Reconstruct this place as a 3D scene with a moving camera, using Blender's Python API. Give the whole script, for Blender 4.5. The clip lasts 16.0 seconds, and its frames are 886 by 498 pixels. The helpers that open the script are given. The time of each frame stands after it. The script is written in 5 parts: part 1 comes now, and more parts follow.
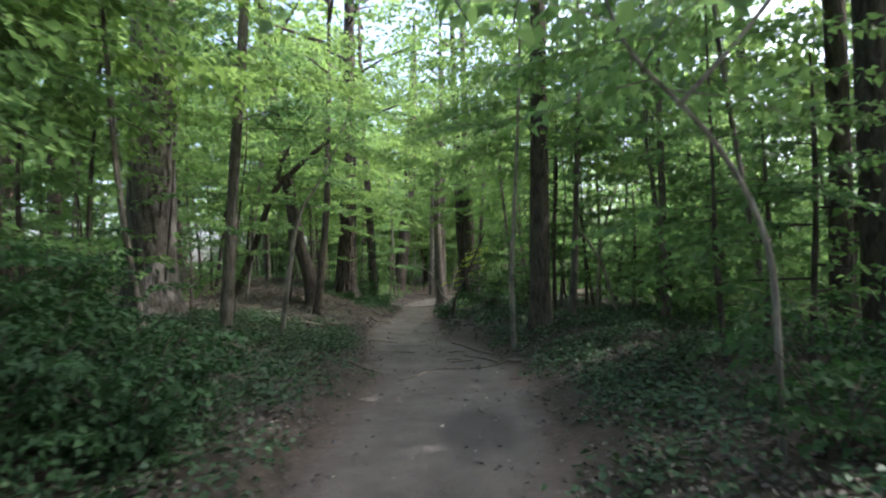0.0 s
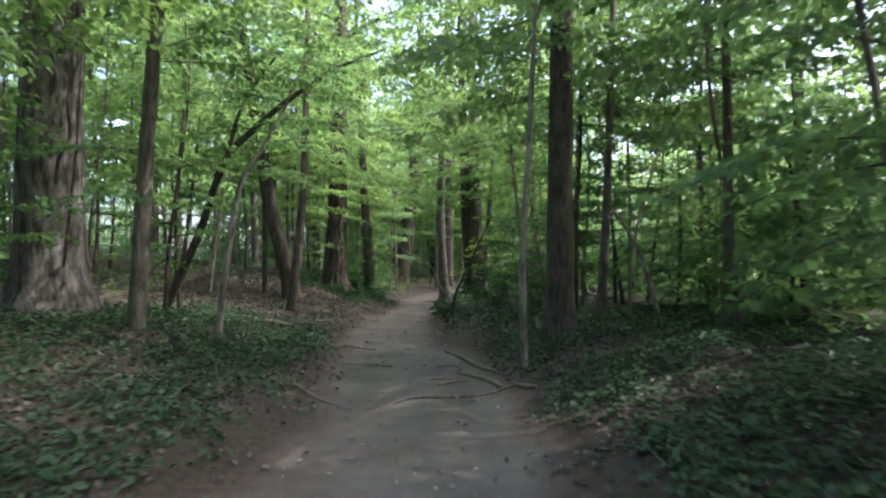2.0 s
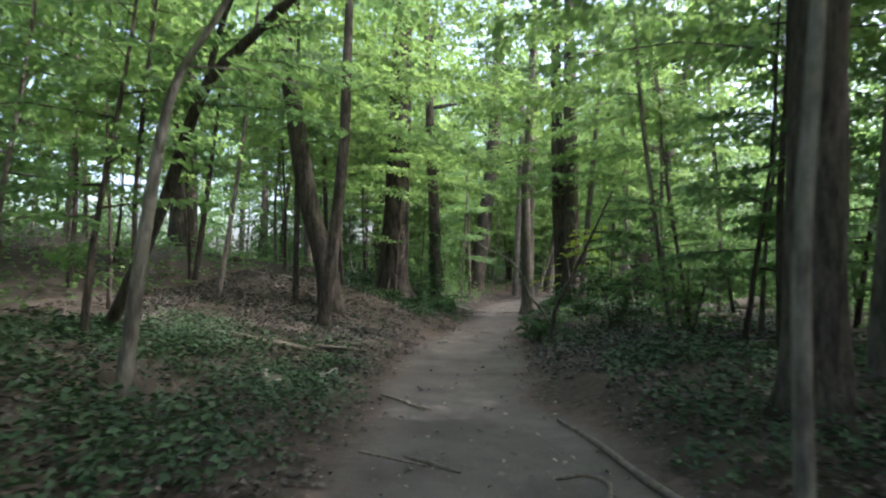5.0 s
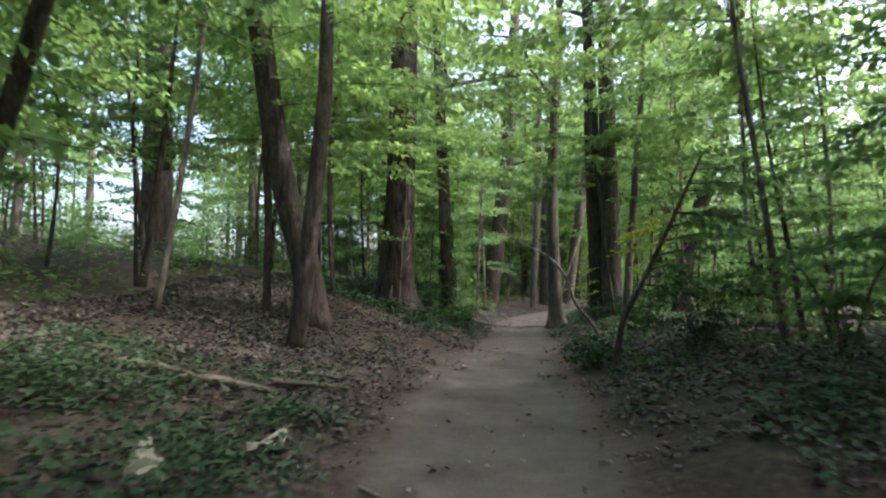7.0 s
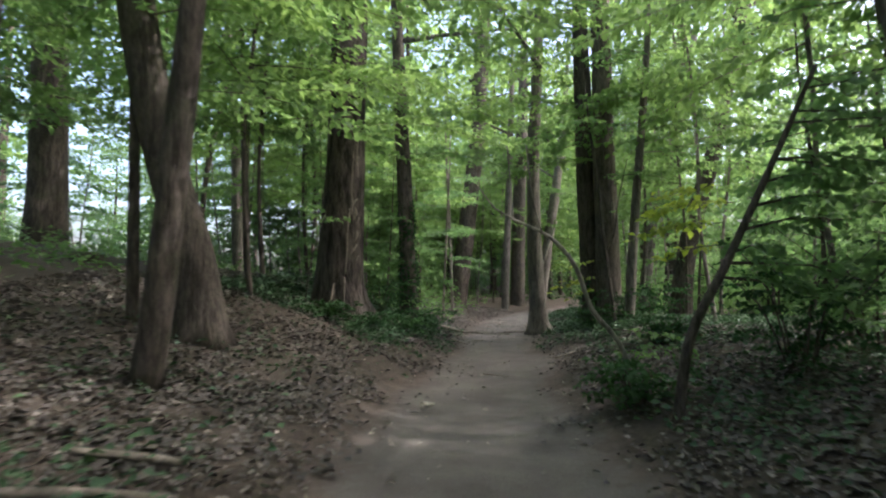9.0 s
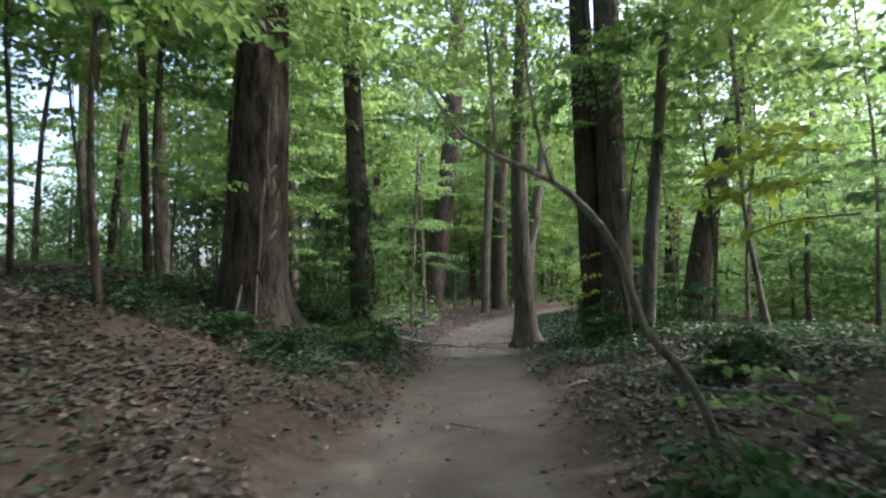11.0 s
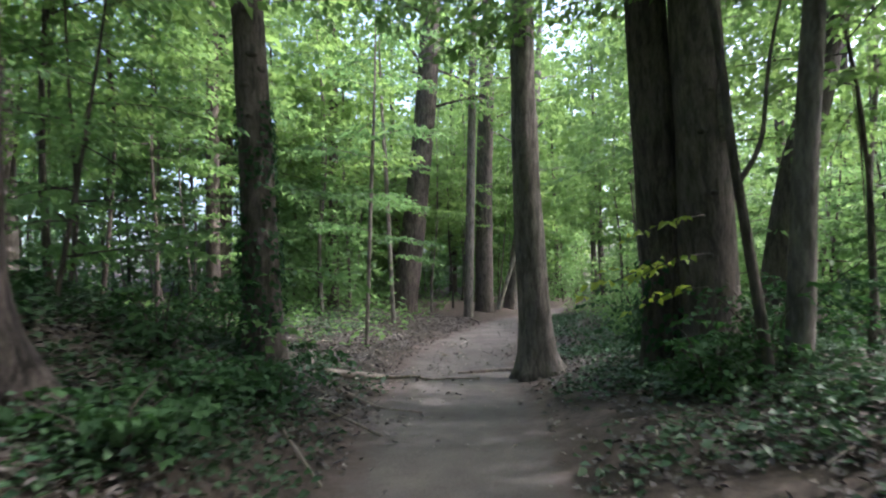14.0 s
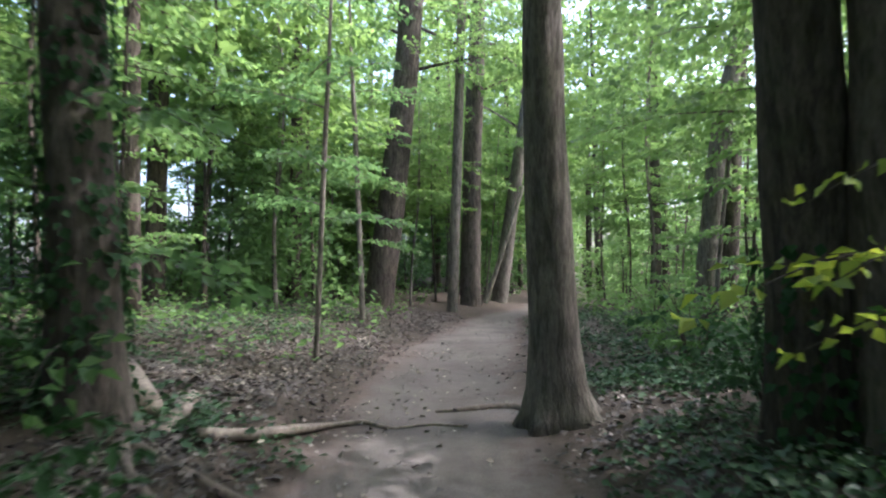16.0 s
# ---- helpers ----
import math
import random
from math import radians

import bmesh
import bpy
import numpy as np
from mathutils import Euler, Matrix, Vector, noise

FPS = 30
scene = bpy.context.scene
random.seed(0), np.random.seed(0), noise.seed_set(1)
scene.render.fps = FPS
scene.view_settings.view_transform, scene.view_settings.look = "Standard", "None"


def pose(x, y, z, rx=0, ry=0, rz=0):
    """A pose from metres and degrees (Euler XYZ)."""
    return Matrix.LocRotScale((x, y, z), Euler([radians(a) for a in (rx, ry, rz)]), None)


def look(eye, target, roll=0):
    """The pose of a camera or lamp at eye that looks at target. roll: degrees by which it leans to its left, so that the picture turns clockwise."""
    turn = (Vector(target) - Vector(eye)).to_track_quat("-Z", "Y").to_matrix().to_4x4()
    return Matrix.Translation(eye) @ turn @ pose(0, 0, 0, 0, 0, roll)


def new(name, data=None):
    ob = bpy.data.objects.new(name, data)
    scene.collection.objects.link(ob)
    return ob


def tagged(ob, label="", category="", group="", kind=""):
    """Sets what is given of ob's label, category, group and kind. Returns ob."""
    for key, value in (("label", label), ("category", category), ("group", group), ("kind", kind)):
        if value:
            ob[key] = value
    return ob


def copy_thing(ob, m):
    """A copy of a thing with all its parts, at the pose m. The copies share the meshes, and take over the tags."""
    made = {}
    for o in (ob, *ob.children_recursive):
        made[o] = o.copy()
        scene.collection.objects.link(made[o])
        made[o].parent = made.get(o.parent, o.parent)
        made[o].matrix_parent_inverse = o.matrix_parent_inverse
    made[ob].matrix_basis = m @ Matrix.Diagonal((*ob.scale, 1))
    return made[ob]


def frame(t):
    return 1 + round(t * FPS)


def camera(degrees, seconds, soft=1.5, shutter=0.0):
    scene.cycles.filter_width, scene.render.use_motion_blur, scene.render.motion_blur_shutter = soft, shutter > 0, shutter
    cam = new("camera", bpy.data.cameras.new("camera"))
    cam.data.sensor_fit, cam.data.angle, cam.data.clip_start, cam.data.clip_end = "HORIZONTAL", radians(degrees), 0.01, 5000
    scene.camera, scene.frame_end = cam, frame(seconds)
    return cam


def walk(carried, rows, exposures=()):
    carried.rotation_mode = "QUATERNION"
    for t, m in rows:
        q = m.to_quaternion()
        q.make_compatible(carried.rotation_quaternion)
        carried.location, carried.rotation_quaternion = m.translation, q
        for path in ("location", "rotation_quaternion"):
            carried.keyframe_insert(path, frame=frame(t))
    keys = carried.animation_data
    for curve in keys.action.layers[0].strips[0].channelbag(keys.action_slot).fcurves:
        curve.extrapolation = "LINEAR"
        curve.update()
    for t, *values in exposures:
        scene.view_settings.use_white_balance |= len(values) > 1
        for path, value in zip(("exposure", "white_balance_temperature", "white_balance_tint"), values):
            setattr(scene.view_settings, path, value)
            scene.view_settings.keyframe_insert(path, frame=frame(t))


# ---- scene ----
# The walk: eye, target and roll, in metres.
cam = camera(74.0, 16.0, soft=2.1, shutter=0.7)
PATH = [
    (0.0, (1.630, 1.563, 1.566), (1.456, 3.753, 1.667), -1.40),
    (0.5, (1.654, 2.340, 1.560), (1.482, 4.531, 1.654), -1.30),
    (1.0, (1.722, 3.095, 1.544), (1.558, 5.288, 1.631), -1.10),
    (1.5, (1.750, 3.840, 1.520), (1.565, 6.031, 1.601), -0.90),
    (2.0, (1.760, 4.671, 1.495), (1.540, 6.857, 1.571), -0.70),
    (2.5, (1.751, 5.539, 1.521), (1.449, 7.716, 1.603), -0.50),
    (3.0, (1.639, 6.356, 1.542), (1.262, 8.522, 1.620), -0.20),
    (3.5, (1.524, 7.183, 1.544), (1.113, 9.343, 1.631), 0.00),
    (4.0, (1.337, 7.984, 1.539), (0.892, 10.136, 1.629), 0.10),
    (6.5, (0.191, 11.772, 1.246), (-0.328, 13.905, 1.377), 0.60),
    (7.0, (0.014, 12.597, 1.253), (-0.506, 14.730, 1.399), 0.20),
    (7.5, (-0.176, 13.373, 1.241), (-0.694, 15.506, 1.387), 0.30),
    (8.0, (-0.310, 14.177, 1.238), (-0.801, 16.316, 1.383), 0.20),
    (8.5, (-0.481, 14.978, 1.222), (-0.943, 17.124, 1.368), 0.40),
    (9.0, (-0.605, 15.759, 1.224), (-0.999, 17.918, 1.371), -0.10),
    (11.5, (-0.925, 19.676, 1.214), (-1.245, 21.847, 1.371), -0.60),
    (12.0, (-1.057, 20.483, 1.219), (-1.378, 22.653, 1.375), -0.70),
    (12.5, (-1.157, 21.284, 1.227), (-1.469, 23.456, 1.382), -0.80),
    (13.0, (-1.240, 22.084, 1.231), (-1.546, 24.257, 1.381), -0.90),
    (13.5, (-1.232, 22.851, 1.227), (-1.494, 25.030, 1.376), -1.20),
    (14.0, (-1.273, 23.624, 1.220), (-1.522, 25.804, 1.373), -1.20),
    (14.5, (-1.290, 24.307, 1.239), (-1.527, 26.490, 1.371), -1.10),
    (15.0, (-1.355, 25.060, 1.282), (-1.563, 27.245, 1.408), -0.80),
    (15.5, (-1.440, 25.790, 1.314), (-1.649, 27.974, 1.434), -0.40),
    (16.0, (-1.477, 26.517, 1.321), (-1.671, 28.703, 1.430), -0.50),
]
walk(cam, [(t, look(eye, target, roll)) for t, eye, target, roll in PATH], [(0.0, 2.48, 5950, 15), (2.5, 2.7, 5900, 17), (4.2, 2.64, 5900, 17), (7.0, 2.42, 6050, 16), (9.0, 2.38, 6050, 16), (12.0, 2.48, 5850, 20), (14.0, 2.55, 5700, 19), (16.0, 2.68, 5700, 18)])

# ---- light ----
SUN_ELEVATION, SUN_AZIMUTH = 50.0, 85.0
world = bpy.data.worlds.new("sky")
scene.world = world
world.use_nodes = True
wn, wl = world.node_tree.nodes, world.node_tree.links
sky = wn.new("ShaderNodeTexSky")
sky.sky_type, sky.sun_disc = "NISHITA", False
sky.sun_elevation, sky.sun_rotation = radians(SUN_ELEVATION), radians(SUN_AZIMUTH)
sky.air_density, sky.dust_density, sky.ozone_density = 1.0, 7.0, 1.0
wl.new(sky.outputs[0], wn["Background"].inputs[0])
wn["Background"].inputs[1].default_value = 0.15
sun_data = bpy.data.lights.new("sun", "SUN")
sun_data.energy, sun_data.angle, sun_data.color = 1.2, radians(0.8), (1.0, 0.95, 0.87)
sun = new("sun", sun_data)
el, az = radians(SUN_ELEVATION), radians(SUN_AZIMUTH)
sun.matrix_world = look((0, 0, 40), Vector((0, 0, 40)) - Vector((math.sin(az) * math.cos(el), math.cos(az) * math.cos(el), math.sin(el))))


# ---- materials ----
def material(name):
    m = bpy.data.materials.new(name)
    m.use_nodes = True
    n, l = m.node_tree.nodes, m.node_tree.links
    return m, n, l, n["Principled BSDF"]


def noise_node(n, l, scale, detail=6.0, rough=0.6, stretch=None, kind="Object"):
    tc = n.new("ShaderNodeTexCoord")
    mp = n.new("ShaderNodeMapping")
    mp.inputs["Scale"].default_value = stretch or (1, 1, 1)
    tx = n.new("ShaderNodeTexNoise")
    tx.inputs["Scale"].default_value, tx.inputs["Detail"].default_value, tx.inputs["Roughness"].default_value = scale, detail, rough
    l.new(tc.outputs[kind], mp.inputs[0])
    l.new(mp.outputs[0], tx.inputs[0])
    return tx


def ramp_node(n, l, source, stops):
    r = n.new("ShaderNodeValToRGB")
    while len(r.color_ramp.elements) < len(stops):
        r.color_ramp.elements.new(0.5)
    for e, (p, c) in zip(r.color_ramp.elements, stops):
        e.position, e.color = p, (*c, 1)
    l.new(source, r.inputs[0])
    return r


def mixed(n, l, factor, a, b, mode="MIX"):
    m = n.new("ShaderNodeMix")
    m.data_type, m.blend_type = "RGBA", mode
    for socket, value in ((m.inputs[0], factor), (m.inputs[6], a), (m.inputs[7], b)):
        if isinstance(value, (int, float)):
            socket.default_value = value
        elif isinstance(value, tuple):
            socket.default_value = (*value, 1)
        else:
            l.new(value, socket)
    return m.outputs[2]


def bumped(n, l, height, strength, distance, into):
    b = n.new("ShaderNodeBump")
    b.inputs["Strength"].default_value, b.inputs["Distance"].default_value = strength, distance
    l.new(height, b.inputs["Height"])
    l.new(b.outputs[0], into)


def bark(name, dark, light, moss=0.25, ridge=14.0, furrow=0.14):
    """Bark in long upright plates with dark furrows between, stained in patches and mossy here and there."""
    m, n, l, p = material(name)
    fine = noise_node(n, l, ridge * 2.6, 8, 0.7, (1, 1, 0.3), "Object")
    plate = noise_node(n, l, ridge, 5, 0.6, (1, 1, 0.2), "Object")
    broad = noise_node(n, l, 1.6, 5, 0.6)
    green = noise_node(n, l, 2.4, 6, 0.7)
    base = ramp_node(n, l, fine.outputs[0], ((0.3, dark), (0.72, light)))
    cut = 1.0 - furrow
    groove = ramp_node(n, l, plate.outputs[0], ((0.4, (cut * 0.6, cut * 0.6, cut * 0.6)), (0.52, (1.0, 1.0, 1.0)), (0.75, (1.12, 1.11, 1.1))))
    c = mixed(n, l, 1.0, base.outputs[0], groove.outputs[0], "MULTIPLY")
    patch = ramp_node(n, l, broad.outputs[0], ((0.36, (0.7, 0.7, 0.7)), (0.66, (1.12, 1.11, 1.09))))
    c = mixed(n, l, 1.0, c, patch.outputs[0], "MULTIPLY")
    mask = ramp_node(n, l, green.outputs[0], ((0.52, (0, 0, 0)), (0.75, (moss, moss, moss))))
    c = mixed(n, l, mask.outputs[0], c, (0.07, 0.1, 0.04))
    l.new(c, p.inputs["Base Color"])
    p.inputs["Roughness"].default_value = 0.9
    p.inputs["Specular IOR Level"].default_value = 0.2
    relief = n.new("ShaderNodeMath")
    relief.operation = "MULTIPLY_ADD"
    l.new(plate.outputs[0], relief.inputs[0])
    relief.inputs[1].default_value = 2.0
    l.new(fine.outputs[0], relief.inputs[2])
    bumped(n, l, relief.outputs[0], 1.0, 0.035 * (0.3 + furrow), p.inputs["Normal"])
    return m


def foliage(name, shade_a, shade_b, through_colour, share=0.45, gloss=0.5):
    """Leaves: two greens that vary leaf by leaf, and light that shines through them."""
    m, n, l, p = material(name)
    geo, info = n.new("ShaderNodeNewGeometry"), n.new("ShaderNodeObjectInfo")
    c = mixed(n, l, geo.outputs["Random Per Island"], shade_a, shade_b)
    tone = ramp_node(n, l, info.outputs["Random"], ((0.0, (0.78, 0.82, 0.8)), (1.0, (1.2, 1.15, 1.0))))
    c = mixed(n, l, 1.0, c, tone.outputs[0], "MULTIPLY")
    l.new(c, p.inputs["Base Color"])
    p.inputs["Roughness"].default_value = gloss
    p.inputs["Specular IOR Level"].default_value = 0.25
    t = n.new("ShaderNodeBsdfTranslucent")
    tc = mixed(n, l, 1.0, through_colour, tone.outputs[0], "MULTIPLY")
    l.new(tc, t.inputs[0])
    mx = n.new("ShaderNodeMixShader")
    mx.inputs[0].default_value = share
    l.new(p.outputs[0], mx.inputs[1])
    l.new(t.outputs[0], mx.inputs[2])
    l.new(mx.outputs[0], n["Material Output"].inputs[0])
    return m


def litter_leaf(name, a, b):
    m, n, l, p = material(name)
    geo = n.new("ShaderNodeNewGeometry")
    r = ramp_node(n, l, geo.outputs["Random Per Island"], ((0.0, a), (0.6, b), (0.9, (b[0] * 1.4, b[1] * 1.35, b[2] * 1.3)), (1.0, (b[0] * 2.6, b[1] * 2.6, b[2] * 2.6))))
    l.new(r.outputs[0], p.inputs["Base Color"])
    p.inputs["Roughness"].default_value = 0.7
    return m


def plain_wood(name, a, b, moss=0.0):
    m, n, l, p = material(name)
    fine = noise_node(n, l, 18, 7, 0.6)
    r = ramp_node(n, l, fine.outputs[0], ((0.3, a), (0.7, b)))
    c = r.outputs[0]
    if moss:
        g = noise_node(n, l, 4, 5, 0.6)
        mk = ramp_node(n, l, g.outputs[0], ((0.45, (0, 0, 0)), (0.65, (moss, moss, moss))))
        c = mixed(n, l, mk.outputs[0], c, (0.06, 0.1, 0.03))
    l.new(c, p.inputs["Base Color"])
    p.inputs["Roughness"].default_value = 0.9
    bumped(n, l, fine.outputs[0], 0.7, 0.01, p.inputs["Normal"])
    return m


BARK_GREY = bark("grey_bark", (0.095, 0.085, 0.074), (0.225, 0.202, 0.178), 0.3, 16.0, 0.05)
BARK_BROWN = bark("brown_bark", (0.065, 0.055, 0.047), (0.17, 0.143, 0.124), 0.2, 15.0, 0.08)
BARK_DARK = bark("dark_bark", (0.04, 0.034, 0.029), (0.135, 0.113, 0.095), 0.3)
BARK_OAK = bark("furrowed_dark_bark", (0.03, 0.024, 0.021), (0.13, 0.108, 0.096), 0.12, 9.0, 0.55)
BARK_OLD = bark("furrowed_grey_bark", (0.07, 0.064, 0.06), (0.28, 0.255, 0.235), 0.12, 9.0, 0.42)
BARK_PALE = bark("pale_bark", (0.17, 0.155, 0.13), (0.36, 0.335, 0.29), 0.2, 9.0, 0.15)
LEAF_HIGH = foliage("canopy_leaf", (0.053, 0.118, 0.034), (0.094, 0.168, 0.052), (0.222, 0.358, 0.108), 0.5)
LEAF_MID = foliage("understory_leaf", (0.04, 0.098, 0.032), (0.078, 0.148, 0.052), (0.2, 0.345, 0.118), 0.5)
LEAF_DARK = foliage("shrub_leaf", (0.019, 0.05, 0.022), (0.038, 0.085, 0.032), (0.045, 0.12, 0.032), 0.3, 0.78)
# Yellow-green, brightened in colour for the sunlight on the twigs' leaves.
LEAF_YELLOW = foliage("yellow_sunlit_leaf", (0.13, 0.2, 0.03), (0.2, 0.27, 0.04), (0.38, 0.48, 0.06), 0.5)
LEAF_IVY = foliage("ground_ivy", (0.03, 0.07, 0.038), (0.065, 0.11, 0.055), (0.06, 0.13, 0.045), 0.22, 0.5)
LEAF_PALE = litter_leaf("bleached_leaf", (0.09, 0.078, 0.066), (0.2, 0.175, 0.145))
LEAF_DRY = litter_leaf("dry_leaf", (0.031, 0.027, 0.024), (0.077, 0.067, 0.058))
WOOD_DEAD = plain_wood("dead_wood", (0.085, 0.072, 0.058), (0.24, 0.205, 0.168))
WOOD_LOG = plain_wood("weathered_log", (0.05, 0.042, 0.036), (0.17, 0.14, 0.115), 0.25)
WOOD_BLEACHED = plain_wood("bleached_wood", (0.2, 0.18, 0.15), (0.45, 0.42, 0.36))
WOOD_DARK = plain_wood("rotten_wood", (0.03, 0.024, 0.02), (0.11, 0.085, 0.065), 0.5)
ROOT_WOOD = plain_wood("root_wood", (0.075, 0.06, 0.048), (0.19, 0.155, 0.128))


def soil():
    """Bare trodden dirt on the trail, dark crumbly leaf mould beside it."""
    m, n, l, p = material("soil")
    at = n.new("ShaderNodeAttribute")
    at.attribute_name = "trodden"
    a, b, c = noise_node(n, l, 1.3, 8, 0.65), noise_node(n, l, 14, 8, 0.7), noise_node(n, l, 70, 4, 0.7)
    dirt = ramp_node(n, l, a.outputs[0], ((0.3, (0.088, 0.078, 0.070)), (0.5, (0.127, 0.113, 0.101)), (0.7, (0.172, 0.153, 0.136))))
    grit = ramp_node(n, l, c.outputs[0], ((0.35, (0.75, 0.74, 0.73)), (0.65, (1.15, 1.15, 1.15))))
    dirt = mixed(n, l, 1.0, dirt.outputs[0], grit.outputs[0], "MULTIPLY")
    mould = ramp_node(n, l, b.outputs[0], ((0.3, (0.03, 0.025, 0.02)), (0.55, (0.065, 0.052, 0.041)), (0.75, (0.11, 0.088, 0.07))))
    edge = n.new("ShaderNodeMath")
    edge.operation = "MULTIPLY_ADD"
    l.new(b.outputs[0], edge.inputs[0])
    edge.inputs[1].default_value = 0.7
    l.new(at.outputs["Fac"], edge.inputs[2])
    k = ramp_node(n, l, edge.outputs[0], ((0.5, (0, 0, 0)), (0.68, (0.5, 0.5, 0.5)), (1.0, (1, 1, 1))))
    bare = noise_node(n, l, 5, 7, 0.65)
    shoulder = ramp_node(n, l, bare.outputs[0], ((0.3, (0.06, 0.046, 0.038)), (0.7, (0.118, 0.092, 0.078))))
    far = n.new("ShaderNodeAttribute")
    far.attribute_name = "meadow"
    low, high = ramp_node(n, l, k.outputs[0], ((0.0, (0, 0, 0)), (0.5, (1, 1, 1)))), ramp_node(n, l, k.outputs[0], ((0.5, (0, 0, 0)), (1.0, (1, 1, 1))))
    col = mixed(n, l, low.outputs[0], mould.outputs[0], shoulder.outputs[0])
    col = mixed(n, l, high.outputs[0], col, dirt)
    col = mixed(n, l, far.outputs["Fac"], col, (0.09, 0.14, 0.045))
    damp = n.new("ShaderNodeAttribute")
    damp.attribute_name = "damp"
    wet = n.new("ShaderNodeMath")
    wet.operation = "MULTIPLY"
    l.new(damp.outputs["Fac"], wet.inputs[0])
    l.new(a.outputs[0], wet.inputs[1])
    col = mixed(n, l, wet.outputs[0], col, (0.045, 0.042, 0.042))
    l.new(col, p.inputs["Base Color"])
    p.inputs["Roughness"].default_value = 0.95
    p.inputs["Specular IOR Level"].default_value = 0.2
    add = n.new("ShaderNodeMath")
    add.operation = "ADD"
    l.new(b.outputs[0], add.inputs[0])
    l.new(c.outputs[0], add.inputs[1])
    bumped(n, l, add.outputs[0], 0.6, 0.02, p.inputs["Normal"])
    return m


SOIL = soil()

# ---- ground ----
TRAIL = ((-60, 1.1, 1.4), (5, 1.15, 1.2), (9.3, 1.05, 1.28), (12, 0.72, 1.35), (14.2, 0.2, 1.4), (17, -0.65, 1.15), (20, -1.12, 1.2), (23.3, -1.48, 1.1), (25.9, -1.55, 1.1),
         (28, -1.82, 0.95), (31, -1.9, 1.05), (34, -2.15, 1.15), (37, -2.15, 1.15), (44, -1.6, 1.0), (55, 0.6, 0.9), (70, 6.0, 0.9), (120, 30.0, 0.9))
BANK = ((-60, 0.75), (14, 0.8), (17, 0.55), (20.5, 0.85), (24.5, 1.4), (28, 1.55), (31, 1.1), (34, 0.45), (60, 0.6))


def ramp(a, b, v):
    u = min(1.0, max(0.0, (v - a) / (b - a)))
    return u * u * (3 - 2 * u)


def between(table, v):
    """Values of a table at v, eased from row to row."""
    if v <= table[0][0]:
        return table[0][1:]
    for p, q in zip(table, table[1:]):
        if v <= q[0]:
            k = ramp(p[0], q[0], v)
            return tuple(a + (b - a) * k for a, b in zip(p[1:], q[1:]))
    return table[-1][1:]


def ground_z(x, y):
    """Height of the forest floor: a sunken trail, a bank on its west side that climbs to a field, a flat wood on its east."""
    c, w = between(TRAIL, y)
    d = x - c
    if d < 0:
        d = -d - w
        k = between(BANK, y)[0]
        z = k * (0.22 * ramp(-0.15, 0.5, d) + 0.6 * ramp(0.2, 3.4, d)) + 0.115 * max(0.0, min(d - 2.5, 22.0)) * (0.7 + 0.3 * k) + 0.03 * max(0.0, min(d - 24.5, 60.0))
    else:
        d = d - w
        k = 1 - 0.45 * ramp(29, 33, y)
        z = k * (0.2 * ramp(-0.35, 0.6, d) + 0.3 * ramp(0.2, 2.2, d)) + 0.012 * max(0.0, min(d - 3, 20.0))
    z += 0.015 * math.sin(1.7 * x + 0.6 * y) + 0.02 * math.sin(0.9 * y - 1.1 * x) * ramp(-0.3, 1.0, d)
    return z - 0.03 * ramp(0.0, -0.8, d)


def mesh_of(name, verts, faces, smooth=False):
    me = bpy.data.meshes.new(name)
    me.from_pydata(verts, [], faces)
    if smooth:
        me.polygons.foreach_set("use_smooth", [True] * len(me.polygons))
    me.update()
    return me


def part(name, data, mat, parent, label=""):
    """Links a mesh as one part under a thing."""
    if isinstance(data, bmesh.types.BMesh):
        me = bpy.data.meshes.new(name)
        data.to_mesh(me)
        data.free()
        data = me
    if mat and not data.materials:
        data.materials.append(mat)
    ob = new(name, data)
    ob.parent = parent
    return tagged(ob, label) if label else ob


def spaced(*runs):
    out = []
    for a, b, step in runs:
        k = max(1, round((b - a) / step))
        out += [a + (b - a) * i / k for i in range(k)]
    return out + [runs[-1][1]]


